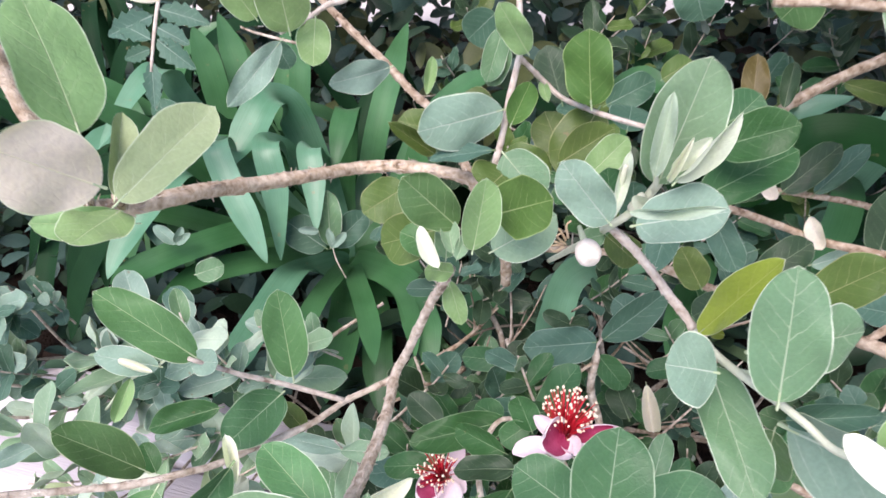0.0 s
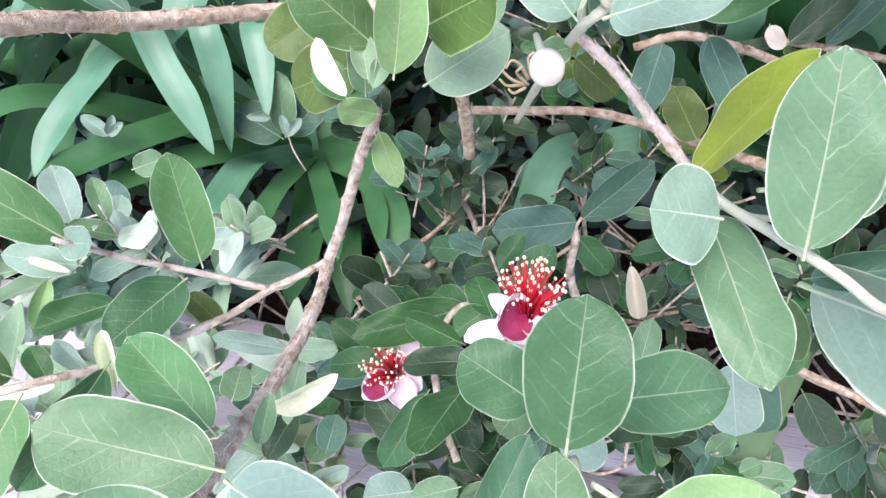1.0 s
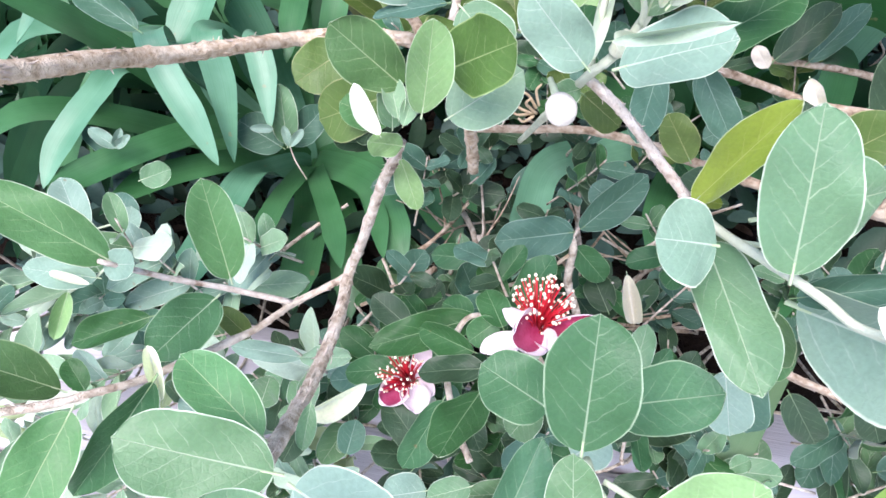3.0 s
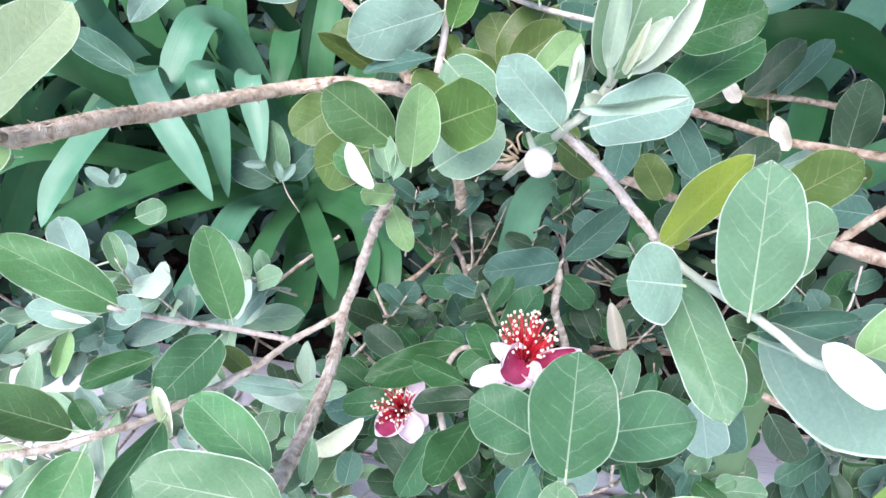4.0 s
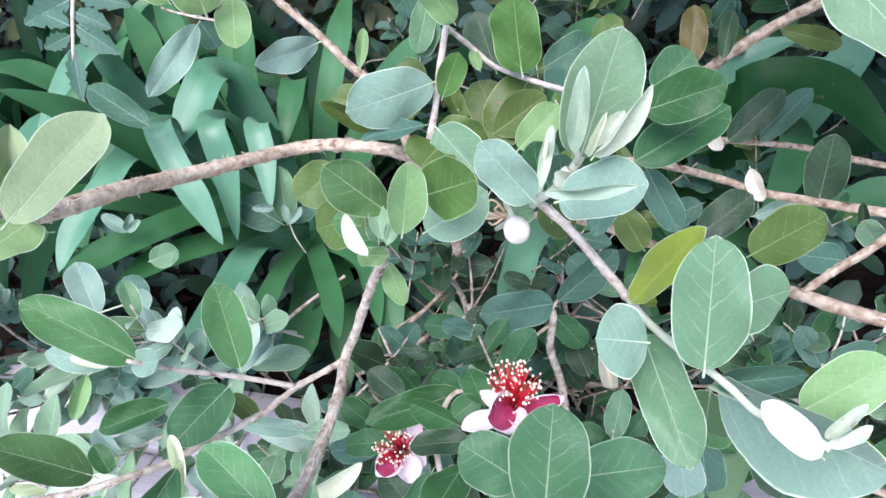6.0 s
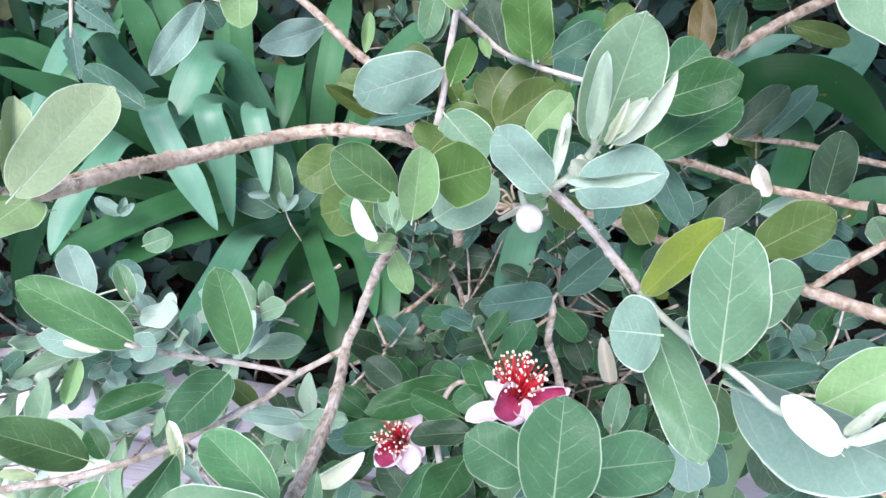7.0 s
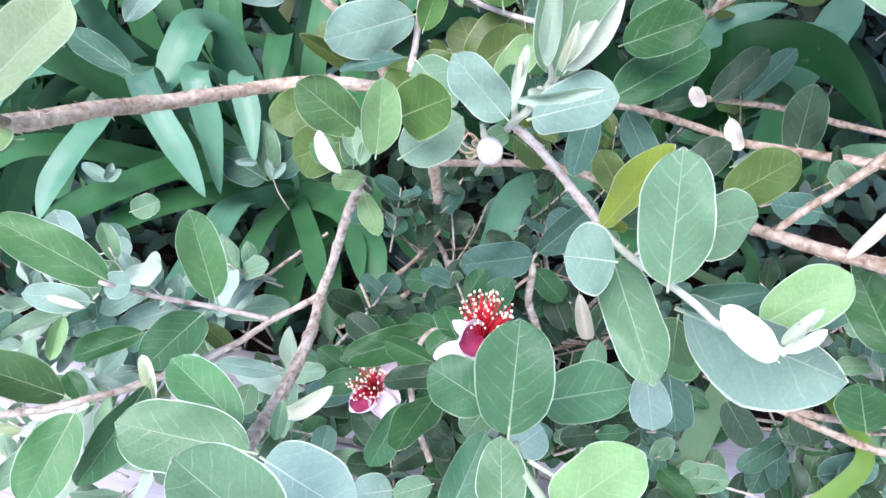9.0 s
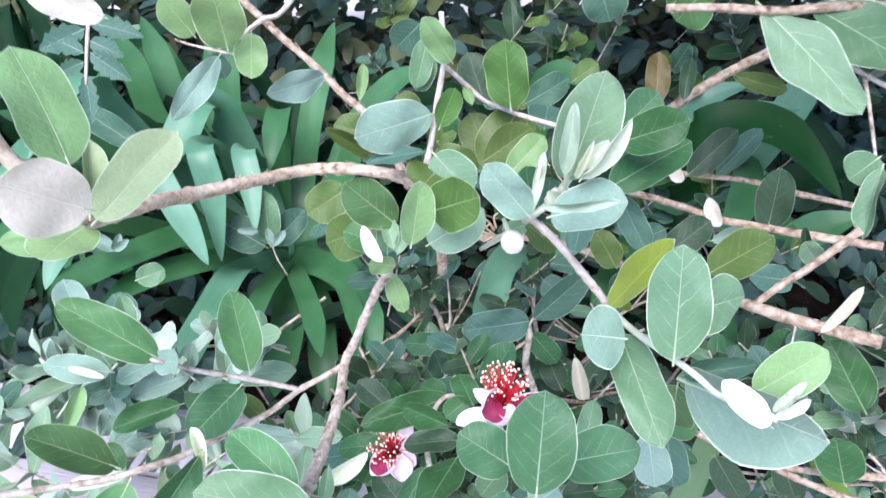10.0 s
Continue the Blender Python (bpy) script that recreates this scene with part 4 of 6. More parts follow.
# leaves hanging close by at the top of the view
over = branch(shrub, ((0.1615, 0.3399, 0.5087), (0.1859, 0.3376, 0.5092), (0.2223, 0.3328, 0.508), (0.2529, 0.3311, 0.5102), (0.3199, 0.325, 0.5118)), 0.0022, 0.0026, BARK_TAN, 12)
leaf(over, (0.2162, 0.3381, 0.508), (0.242, 0.2688, 0.4822), 0.0305, (-0.33, -0.44, 0.84), "sage", 5)
leaf(over, (0.2432, 0.3344, 0.5091), (0.291, 0.3046, 0.4876), 0.0322, (-0.17, -0.74, 0.65), "mid", 5)
leaf(over, (0.1981, 0.3736, 0.5094), (0.1878, 0.3832, 0.4868), 0.0305, (-0.61, -0.79, -0.06), "green", 0)
leaf(over, (0.1525, 0.4324, 0.4981), (0.162, 0.4262, 0.4739), 0.0301, (-0.27, -0.95, 0.14), "teal", 0)
b = branch(shrub, ((0.2526, 0.3325, 0.495), (0.2642, 0.3217, 0.4819), (0.2848, 0.3122, 0.4719), (0.3128, 0.3005, 0.4599)), 0.0014, 0.0015, TWIG, 0)
b = branch(shrub, ((0.2732, 0.3165, 0.4761), (0.2753, 0.3043, 0.4596), (0.2774, 0.2855, 0.4342)), 0.0012, 0.0009, BARK_GREY, 0)
leaf(b, (0.2714, 0.2809, 0.444), (0.254, 0.2755, 0.434), 0.0214, (-0.22, -0.64, 0.73), "mid", 2)
leaf(b, (0.2653, 0.2691, 0.4439), (0.2516, 0.2495, 0.4149), 0.0117, (-0.84, -0.16, 0.51), "mid", 4)

# near shoot at the end of the main branch
near = branch(shrub, ((-0.1085, 0.203, 0.4775), (-0.0995, 0.186, 0.4875), (-0.0905, 0.168, 0.5005), (-0.0835, 0.156, 0.509)), 0.0016, 0.0013, BARK_TAN, 6)
b = branch(shrub, ((-0.1104, 0.1841, 0.4864), (-0.1095, 0.1847, 0.5027), (-0.1163, 0.1836, 0.5171), (-0.1186, 0.1815, 0.5396)), 0.0024, 0.0028, BARK, 8)
leaf(near, (-0.0661, 0.1191, 0.5452), (-0.0711, 0.1273, 0.5695), 0.0167, (0.83, -0.45, 0.32), "light", 1)
leaf(near, (-0.0636, 0.1153, 0.5351), (-0.0734, 0.1036, 0.5489), 0.0171, (0.76, -0.65, -0.02), "under", 1)
leaf(near, (-0.0728, 0.1383, 0.5185), (-0.0534, 0.1579, 0.5343), 0.0147, (0.18, -0.72, 0.67), "soft", 0)
leaf(near, (-0.1002, 0.1836, 0.4867), (-0.1053, 0.1635, 0.4908), 0.0227, (0.20, 0.15, 0.97), "light", 0)
leaf(near, (-0.0782, 0.1462, 0.5153), (-0.0808, 0.1673, 0.5282), 0.0070, (0.65, -0.33, 0.68), "soft", 4)
leaf(near, (-0.0981, 0.1861, 0.4807), (-0.1206, 0.1708, 0.4905), 0.0114, (0.63, -0.65, 0.43), "light", 0)

# twig hanging from above
hang = branch(shrub, ((-0.0244, 0.3511, 0.5307), (-0.0423, 0.3342, 0.5134), (-0.0517, 0.3276, 0.5114), (-0.0623, 0.3187, 0.5062), (-0.0725, 0.3115, 0.5033)), 0.0014, 0.0011, TWIG, 3)
leaf(hang, (-0.0726, 0.3082, 0.4994), (-0.0919, 0.2839, 0.4795), 0.0128, (0.52, -0.75, 0.41), "grey", 1)
leaf(hang, (-0.0568, 0.3181, 0.5073), (-0.0587, 0.3073, 0.4895), 0.0169, (-0.07, -0.85, 0.52), "light", 0)
leaf(hang, (-0.0253, 0.3337, 0.4786), (-0.0508, 0.3152, 0.4756), 0.0165, (0.58, -0.81, 0.00), "grey", 1)
leaf(hang, (-0.0668, 0.3065, 0.5058), (-0.0675, 0.297, 0.5353), 0.0243, (0.26, -0.92, -0.29), "light", 0)
leaf(hang, (-0.0825, 0.3113, 0.51), (-0.0923, 0.3074, 0.5288), 0.0157, (0.40, -0.92, 0.02), "light", 0)
b = branch(shrub, ((-0.0738, 0.3779, 0.4749), (-0.103, 0.3848, 0.48), (-0.1127, 0.3877, 0.4826)), 0.0008, 0.0006, BARK_GREY, 0)
leaf(stem, (-0.0067, 0.347, 0.4595), (-0.0035, 0.3606, 0.4758), 0.0063, (0.12, -0.77, 0.62), "light", 4)
leaf(hang, (-0.0929, 0.3831, 0.4749), (-0.0864, 0.3831, 0.4597), 0.0133, (0.36, -0.92, 0.15), "teal", 0)

# leaves of the left twigs
leaf(left2, (-0.0972, 0.1988, 0.4093), (-0.1278, 0.1996, 0.442), 0.0189, (0.56, -0.64, 0.53), "fresh", 0)
leaf(left2, (-0.0649, 0.2173, 0.38), (-0.0674, 0.2248, 0.4207), 0.0188, (0.25, -0.71, 0.66), "fresh", 0)
leaf(left2, (-0.0983, 0.198, 0.4072), (-0.0875, 0.1975, 0.4072), 0.0117, (-0.03, -0.66, 0.75), "grey", 2)
leaf(left2, (-0.0667, 0.2018, 0.3841), (-0.0817, 0.1742, 0.3869), 0.0203, (0.48, -0.18, 0.86), "jade", 0)
leaf(left, (-0.0598, 0.2048, 0.3581), (-0.0701, 0.2093, 0.3709), 0.0098, (0.43, -0.68, 0.59), "olive", 2)
leaf(left, (-0.1142, 0.1682, 0.378), (-0.1358, 0.1624, 0.4085), 0.0182, (0.82, -0.18, 0.55), "green", 0)
leaf(left, (-0.057, 0.1863, 0.3364), (-0.0495, 0.1884, 0.3547), 0.0122, (-0.10, -0.98, 0.15), "mid", 2)
leaf(left, (-0.1042, 0.1549, 0.3824), (-0.1185, 0.1284, 0.3664), 0.0206, (0.26, -0.60, 0.76), "fresh", 0)
leaf(left, (-0.0749, 0.1563, 0.3939), (-0.0965, 0.129, 0.3732), 0.0172, (0.60, -0.73, 0.34), "deep", 4)
leaf(left, (-0.074, 0.1562, 0.3862), (-0.08, 0.1712, 0.3953), 0.0049, (0.29, -0.41, 0.87), "white", 6)
leaf(left, (-0.0999, 0.212, 0.3644), (-0.1307, 0.204, 0.3606), 0.0126, (0.02, -0.49, 0.87), "deep", 4)
leaf(left, (-0.1274, 0.1943, 0.3422), (-0.1342, 0.203, 0.3516), 0.0099, (0.39, -0.52, 0.76), "deep", 0)
leaf(left, (-0.1251, 0.1925, 0.3403), (-0.155, 0.1913, 0.3367), 0.0074, (-0.06, -0.66, 0.74), "felt", 0)
leaf(middle, (-0.0331, 0.125, 0.4117), (-0.0569, 0.1468, 0.4216), 0.0157, (0.12, -0.30, 0.95), "fresh", 0)
leaf(middle, (-0.0257, 0.1072, 0.4235), (-0.0598, 0.1099, 0.4362), 0.0208, (0.23, -0.62, 0.75), "mid", 0)
leaf(middle, (-0.0078, 0.0662, 0.4479), (-0.0235, 0.0719, 0.4744), 0.0201, (0.69, -0.52, 0.51), "mid", 0)
leaf(middle, (-0.0176, 0.0987, 0.431), (0.0051, 0.081, 0.4323), 0.0212, (-0.34, -0.37, 0.87), "grey", 0)
leaf(middle, (-0.0226, 0.1405, 0.4024), (-0.0248, 0.1289, 0.3966), 0.0055, (0.22, -0.47, 0.85), "mid", 2)
leaf(middle, (-0.0284, 0.1515, 0.3804), (-0.0085, 0.1584, 0.3858), 0.0071, (0.12, -0.80, 0.58), "white", 6)

# front tuft under the flowers
tuft = branch(shrub, ((0.054, 0.1208, 0.3991), (0.0546, 0.1099, 0.4017), (0.0582, 0.0971, 0.4054), (0.0623, 0.0849, 0.4069)), 0.0013, 0.0016, TWIG_GREEN, 0)
b = branch(shrub, ((0.0569, 0.1131, 0.401), (0.0646, 0.1064, 0.4014), (0.0715, 0.0973, 0.4066)), 0.0009, 0.0008, TWIG_GREEN, 0)
leaf(tuft, (0.0507, 0.117, 0.4108), (0.0548, 0.1336, 0.4424), 0.0250, (-0.16, -0.87, 0.48), "jade", 0)
leaf(tuft, (0.0478, 0.1441, 0.3896), (0.0286, 0.1515, 0.4029), 0.0217, (0.25, -0.65, 0.72), "jade", 0)
leaf(tuft, (0.0669, 0.1417, 0.3923), (0.091, 0.1305, 0.4133), 0.0212, (-0.70, -0.31, 0.64), "jade", 0)
leaf(tuft, (0.0315, 0.1229, 0.3483), (0.0478, 0.142, 0.3743), 0.0163, (-0.06, -0.79, 0.62), "jade", 4)
leaf(tuft, (0.0472, 0.0992, 0.3908), (0.0475, 0.1121, 0.4132), 0.0151, (-0.14, -0.86, 0.50), "mid", 1)
leaf(tuft, (0.0607, 0.0897, 0.4114), (0.077, 0.0874, 0.4403), 0.0192, (-0.77, -0.50, 0.40), "light", 0)
leaf(tuft, (0.0594, 0.1444, 0.3597), (0.0712, 0.1488, 0.3656), 0.0175, (-0.10, -0.69, 0.72), "grey", 0)
leaf(tuft, (0.0531, 0.1769, 0.3432), (0.042, 0.1716, 0.3287), 0.0152, (-0.35, -0.76, 0.55), "mid", 0)
leaf(tuft, (0.1153, 0.166, 0.3734), (0.1185, 0.1531, 0.3513), 0.0167, (-0.30, -0.84, 0.45), "grey", 0)
leaf(tuft, (0.1355, 0.184, 0.3498), (0.1408, 0.1712, 0.3203), 0.0182, (-0.31, -0.89, 0.33), "teal", 0)
leaf(tuft, (0.1195, 0.1656, 0.3853), (0.1349, 0.161, 0.3843), 0.0168, (-0.15, -0.68, 0.72), "green", 0)

# dark leaves round the flowers, the shade there held in their green
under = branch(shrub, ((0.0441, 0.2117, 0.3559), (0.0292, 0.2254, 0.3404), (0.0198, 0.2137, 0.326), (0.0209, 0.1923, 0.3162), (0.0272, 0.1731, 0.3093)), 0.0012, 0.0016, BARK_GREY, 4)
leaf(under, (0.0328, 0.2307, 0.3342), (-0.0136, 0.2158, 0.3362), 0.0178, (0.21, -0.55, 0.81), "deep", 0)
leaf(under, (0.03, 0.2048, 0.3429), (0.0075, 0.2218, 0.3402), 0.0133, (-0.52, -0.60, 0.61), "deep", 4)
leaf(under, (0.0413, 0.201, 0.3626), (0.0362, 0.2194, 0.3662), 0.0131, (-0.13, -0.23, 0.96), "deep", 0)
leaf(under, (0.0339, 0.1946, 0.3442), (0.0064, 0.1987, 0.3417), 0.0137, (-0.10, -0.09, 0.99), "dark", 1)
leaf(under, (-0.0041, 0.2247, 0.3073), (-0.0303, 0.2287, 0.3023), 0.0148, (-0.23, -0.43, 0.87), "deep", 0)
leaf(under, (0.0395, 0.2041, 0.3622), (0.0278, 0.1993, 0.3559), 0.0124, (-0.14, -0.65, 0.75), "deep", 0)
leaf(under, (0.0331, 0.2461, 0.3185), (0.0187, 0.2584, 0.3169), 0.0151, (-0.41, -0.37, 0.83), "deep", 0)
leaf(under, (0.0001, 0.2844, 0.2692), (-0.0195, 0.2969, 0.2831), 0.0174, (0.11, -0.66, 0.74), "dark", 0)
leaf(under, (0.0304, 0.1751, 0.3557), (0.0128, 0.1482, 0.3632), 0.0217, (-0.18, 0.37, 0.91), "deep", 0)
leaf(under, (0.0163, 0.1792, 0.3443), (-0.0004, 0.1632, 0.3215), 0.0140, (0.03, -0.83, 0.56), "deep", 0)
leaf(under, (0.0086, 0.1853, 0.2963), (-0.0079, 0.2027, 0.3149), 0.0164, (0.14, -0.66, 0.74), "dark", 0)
leaf(under, (0.0077, 0.1746, 0.284), (-0.0104, 0.1688, 0.2913), 0.0188, (0.45, -0.43, 0.78), "grey", 0)
leaf(under, (0.0268, 0.1697, 0.295), (0.0081, 0.1675, 0.2911), 0.0132, (-0.11, -0.52, 0.84), "mid", 0)
leaf(under, (-0.0253, 0.1821, 0.3053), (-0.0206, 0.1913, 0.3162), 0.0122, (0.05, -0.77, 0.63), "teal", 0)

# short twig with teal leaves behind
back = branch(shrub, ((0.0994, 0.3411, 0.287), (0.104, 0.3347, 0.2796), (0.1029, 0.3317, 0.2526), (0.1105, 0.3226, 0.2267), (0.1138, 0.2967, 0.1962)), 0.0024, 0.003, BARK_GREY, 12)
b = branch(shrub, ((0.101, 0.3313, 0.2754), (0.0853, 0.3354, 0.2562), (0.064, 0.3515, 0.2277)), 0.0012, 0.0014, BARK, 0)
b = branch(shrub, ((0.1015, 0.3361, 0.2811), (0.1068, 0.3382, 0.2916)), 0.0012, 0.0009, TWIG, 0)
b = branch(shrub, ((0.0535, 0.4202, 0.2156), (0.0664, 0.4091, 0.1719), (0.0781, 0.3835, 0.1422)), 0.0018, 0.002, BARK_GREY, 0)
b = branch(shrub, ((-0.0247, 0.4417, 0.1752), (-0.0119, 0.4216, 0.152), (0.0118, 0.4103, 0.1398)), 0.0013, 0.0014, BARK_GREY, 0)
b = branch(shrub, ((-0.0586, 0.5193, 0.1724), (-0.0814, 0.5106, 0.161), (-0.1024, 0.4942, 0.1561), (-0.1228, 0.4764, 0.1496), (-0.1514, 0.4578, 0.1262)), 0.0016, 0.002, BARK_GREY, 2)
b = branch(shrub, ((0.0433, 0.4809, 0.194), (0.0531, 0.467, 0.1779), (0.0565, 0.4502, 0.1582)), 0.0024, 0.0026, BARK_GREY, 0)
leaf(back, (0.1029, 0.3379, 0.2886), (0.0554, 0.3234, 0.2952), 0.0272, (0.32, -0.82, 0.47), "teal", 0)
leaf(back, (0.1085, 0.3383, 0.2913), (0.1439, 0.3401, 0.3269), 0.0230, (-0.18, -0.96, 0.23), "teal", 0)
leaf(back, (0.1071, 0.3378, 0.2757), (0.1265, 0.3262, 0.255), 0.0184, (0.03, -0.86, 0.51), "deep", 0)
leaf(back, (0.0514, 0.3868, 0.2224), (0.0148, 0.398, 0.2184), 0.0203, (-0.27, -0.65, 0.71), "deep", 0)
leaf(back, (0.0707, 0.3671, 0.2465), (0.0469, 0.3706, 0.2495), 0.0215, (-0.02, -0.71, 0.70), "dark", 0)
leaf(back, (0.135, 0.3621, 0.2903), (0.1203, 0.3707, 0.2997), 0.0194, (-0.10, -0.81, 0.58), "teal", 0)
leaf(back, (0.078, 0.3637, 0.2468), (0.053, 0.3627, 0.2438), 0.0289, (-0.05, -0.73, 0.68), "dark", 0)
leaf(back, (0.1272, 0.315, 0.2404), (0.1207, 0.338, 0.251), 0.0196, (-0.28, -0.47, 0.84), "dark", 0)
leaf(back, (0.1258, 0.2943, 0.2927), (0.1321, 0.2819, 0.2637), 0.0105, (-0.18, -0.92, 0.36), "under", 6)
dead = branch(shrub, ((0.1694, 0.2107, 0.3144), (0.1856, 0.208, 0.3049), (0.208, 0.2048, 0.2953), (0.2311, 0.2019, 0.2861), (0.2639, 0.2001, 0.2788), (0.3158, 0.1964, 0.2708)), 0.0016, 0.0023, BARK_TAN, 14)
b = branch(shrub, ((0.1695, 0.2084, 0.3163), (0.1917, 0.2026, 0.3067), (0.2138, 0.1975, 0.2949), (0.2394, 0.1919, 0.2829), (0.2658, 0.1871, 0.2718), (0.3147, 0.1823, 0.2547)), 0.0014, 0.0022, BARK_TAN, 14)
leaf(dead, (0.2472, 0.1835, 0.2966), (0.239, 0.1925, 0.3215), 0.0249, (-0.47, -0.87, 0.16), "deep", 0)
leaf(dead, (0.2051, 0.2328, 0.2587), (0.225, 0.2175, 0.2275), 0.0201, (-0.15, -0.92, 0.35), "dark", 0)
leaf(dead, (0.2591, 0.2391, 0.2395), (0.2648, 0.2227, 0.2211), 0.0208, (-0.44, -0.73, 0.52), "dark", 0)

# low shoots over the deck
b = branch(shrub, ((0.1917, 0.2425, 0.1624), (0.2015, 0.2431, 0.1638), (0.2718, 0.2437, 0.1241)), 0.0009, 0.001, TWIG, 0)
leaf(b, (0.1949, 0.2436, 0.1638), (0.2327, 0.2356, 0.1651), 0.0209, (-0.14, -0.53, 0.84), "mid", 2)
leaf(b, (0.1977, 0.2384, 0.1733), (0.2085, 0.2389, 0.1822), 0.0113, (-0.54, -0.50, 0.68), "mid", 2)
leaf(b, (0.185, 0.2422, 0.1615), (0.1742, 0.2551, 0.1907), 0.0192, (-0.14, -0.92, 0.36), "teal", 0)
leaf(b, (0.1843, 0.2603, 0.1669), (0.1714, 0.2481, 0.1521), 0.0159, (-0.36, -0.55, 0.76), "dark", 0)
b = branch(shrub, ((0.2881, 0.28, 0.1363), (0.3047, 0.2718, 0.1281), (0.3212, 0.2615, 0.1177), (0.3463, 0.2518, 0.1084)), 0.0012, 0.001, BARK_GREY, 0)
leaf(b, (0.2829, 0.2696, 0.1545), (0.2629, 0.2465, 0.1266), 0.0215, (-0.47, -0.49, 0.74), "teal", 0)
leaf(b, (0.2869, 0.2672, 0.152), (0.2811, 0.2349, 0.1146), 0.0198, (-0.49, -0.62, 0.61), "dark", 0)
leaf(b, (0.2993, 0.2665, 0.1369), (0.3168, 0.2736, 0.1463), 0.0169, (-0.31, -0.39, 0.87), "dark", 0)
leaf(b, (0.309, 0.2525, 0.1369), (0.3447, 0.2637, 0.1522), 0.0174, (-0.27, -0.37, 0.89), "mid", 0)
leaf(b, (0.3022, 0.2415, 0.1542), (0.3394, 0.2385, 0.1687), 0.0236, (-0.36, -0.44, 0.82), "teal", 0)
leaf(b, (0.3138, 0.2511, 0.1356), (0.3173, 0.2323, 0.1144), 0.0207, (-0.48, -0.70, 0.54), "dark", 0)
b = branch(shrub, ((0.3067, 0.3298, 0.2136), (0.3202, 0.3401, 0.2265), (0.3304, 0.3581, 0.2483)), 0.001, 0.0008, TWIG, 0)
leaf(b, (0.3067, 0.3298, 0.2136), (0.2929, 0.3491, 0.2359), 0.0198, (-0.37, -0.80, 0.47), "teal", 0)
leaf(b, (0.3088, 0.3301, 0.2142), (0.3471, 0.3288, 0.2299), 0.0196, (-0.33, -0.56, 0.76), "teal", 0)
leaf(b, (0.3211, 0.348, 0.236), (0.3465, 0.353, 0.2431), 0.0165, (-0.13, -0.55, 0.83), "teal", 0)

# grey-leaved shoots low on the far side of the deck
b = branch(shrub, ((-0.1785, 0.3229, 0.2877), (-0.1859, 0.3192, 0.283), (-0.2076, 0.3214, 0.2686), (-0.2324, 0.3233, 0.2386)), 0.0009, 0.001, TWIG_GREEN, 0)
leaf(b, (-0.1827, 0.3161, 0.2873), (-0.2221, 0.3152, 0.2984), 0.0181, (0.21, -0.68, 0.70), "grey", 1)
leaf(b, (-0.184, 0.3104, 0.2882), (-0.2044, 0.3126, 0.2968), 0.0055, (0.23, -0.65, 0.72), "white", 6)
leaf(b, (-0.202, 0.3147, 0.2766), (-0.2119, 0.2967, 0.2553), 0.0107, (0.39, -0.78, 0.48), "light", 4)
leaf(b, (-0.1917, 0.3371, 0.2725), (-0.207, 0.3566, 0.2785), 0.0188, (0.07, -0.25, 0.97), "mid", 0)
b = branch(shrub, ((-0.254, 0.4366, 0.2202), (-0.2327, 0.4396, 0.2248), (-0.2098, 0.4337, 0.2345)), 0.0009, 0.0008, TWIG_GREEN, 0)
leaf(b, (-0.2554, 0.4366, 0.2202), (-0.276, 0.4747, 0.2489), 0.0271, (0.33, -0.45, 0.83), "grey", 0)
leaf(b, (-0.2117, 0.4324, 0.2328), (-0.2266, 0.4472, 0.2497), 0.0236, (0.28, -0.59, 0.76), "teal", 0)
leaf(b, (-0.2131, 0.418, 0.2312), (-0.2072, 0.4321, 0.2481), 0.0170, (0.36, -0.78, 0.52), "grey", 2)
leaf(b, (-0.1823, 0.3878, 0.2279), (-0.1873, 0.3891, 0.2602), 0.0152, (0.55, -0.83, 0.12), "grey", 0)
leaf(b, (-0.1555, 0.3562, 0.2228), (-0.1626, 0.359, 0.2568), 0.0203, (0.54, -0.82, 0.18), "mid", 0)
b = branch(shrub, ((-0.1114, 0.5647, 0.2083), (-0.1068, 0.5555, 0.1975), (-0.0987, 0.5519, 0.1782)), 0.0008, 0.0007, TWIG, 0)
leaf(b, (-0.112, 0.5581, 0.216), (-0.1134, 0.5799, 0.265), 0.0259, (0.21, -0.89, 0.40), "mid", 2)
leaf(b, (-0.1192, 0.5645, 0.2077), (-0.1558, 0.5738, 0.2324), 0.0374, (0.19, -0.79, 0.58), "teal", 0)
leaf(b, (-0.1102, 0.5661, 0.2099), (-0.0766, 0.5772, 0.2403), 0.0297, (-0.04, -0.92, 0.38), "teal", 0)
leaf(b, (-0.2, 0.5257, 0.3439), (-0.2503, 0.5511, 0.3716), 0.0236, (0.01, -0.73, 0.69), "teal", 0)
leaf(b, (-0.2235, 0.4936, 0.2272), (-0.1981, 0.4983, 0.234), 0.0218, (0.02, -0.85, 0.52), "mid", 2)
leaf(b, (-0.2559, 0.5244, 0.2311), (-0.2797, 0.5425, 0.2515), 0.0154, (0.20, -0.61, 0.77), "teal", 0)
fern = branch(shrub, ((-0.1665, 0.4356, 0.5063), (-0.1718, 0.4157, 0.4781), (-0.1745, 0.3975, 0.4528)), 0.0014, 0.0009, TWIG, 0)
toothed_leaf(fern, (-0.1727, 0.4178, 0.4809), (-0.2035, 0.4127, 0.4694), 0.0139, (0.06, -0.96, 0.26), "teal")
toothed_leaf(fern, (-0.171, 0.4131, 0.4748), (-0.1521, 0.4059, 0.4676), 0.0119, (-0.07, -0.79, 0.61), "teal")
toothed_leaf(fern, (-0.1714, 0.4091, 0.4692), (-0.1488, 0.3965, 0.4553), 0.0123, (-0.21, -0.87, 0.44), "teal")
toothed_leaf(fern, (-0.1741, 0.4016, 0.4584), (-0.1722, 0.384, 0.4346), 0.0091, (0.27, -0.77, 0.58), "teal")
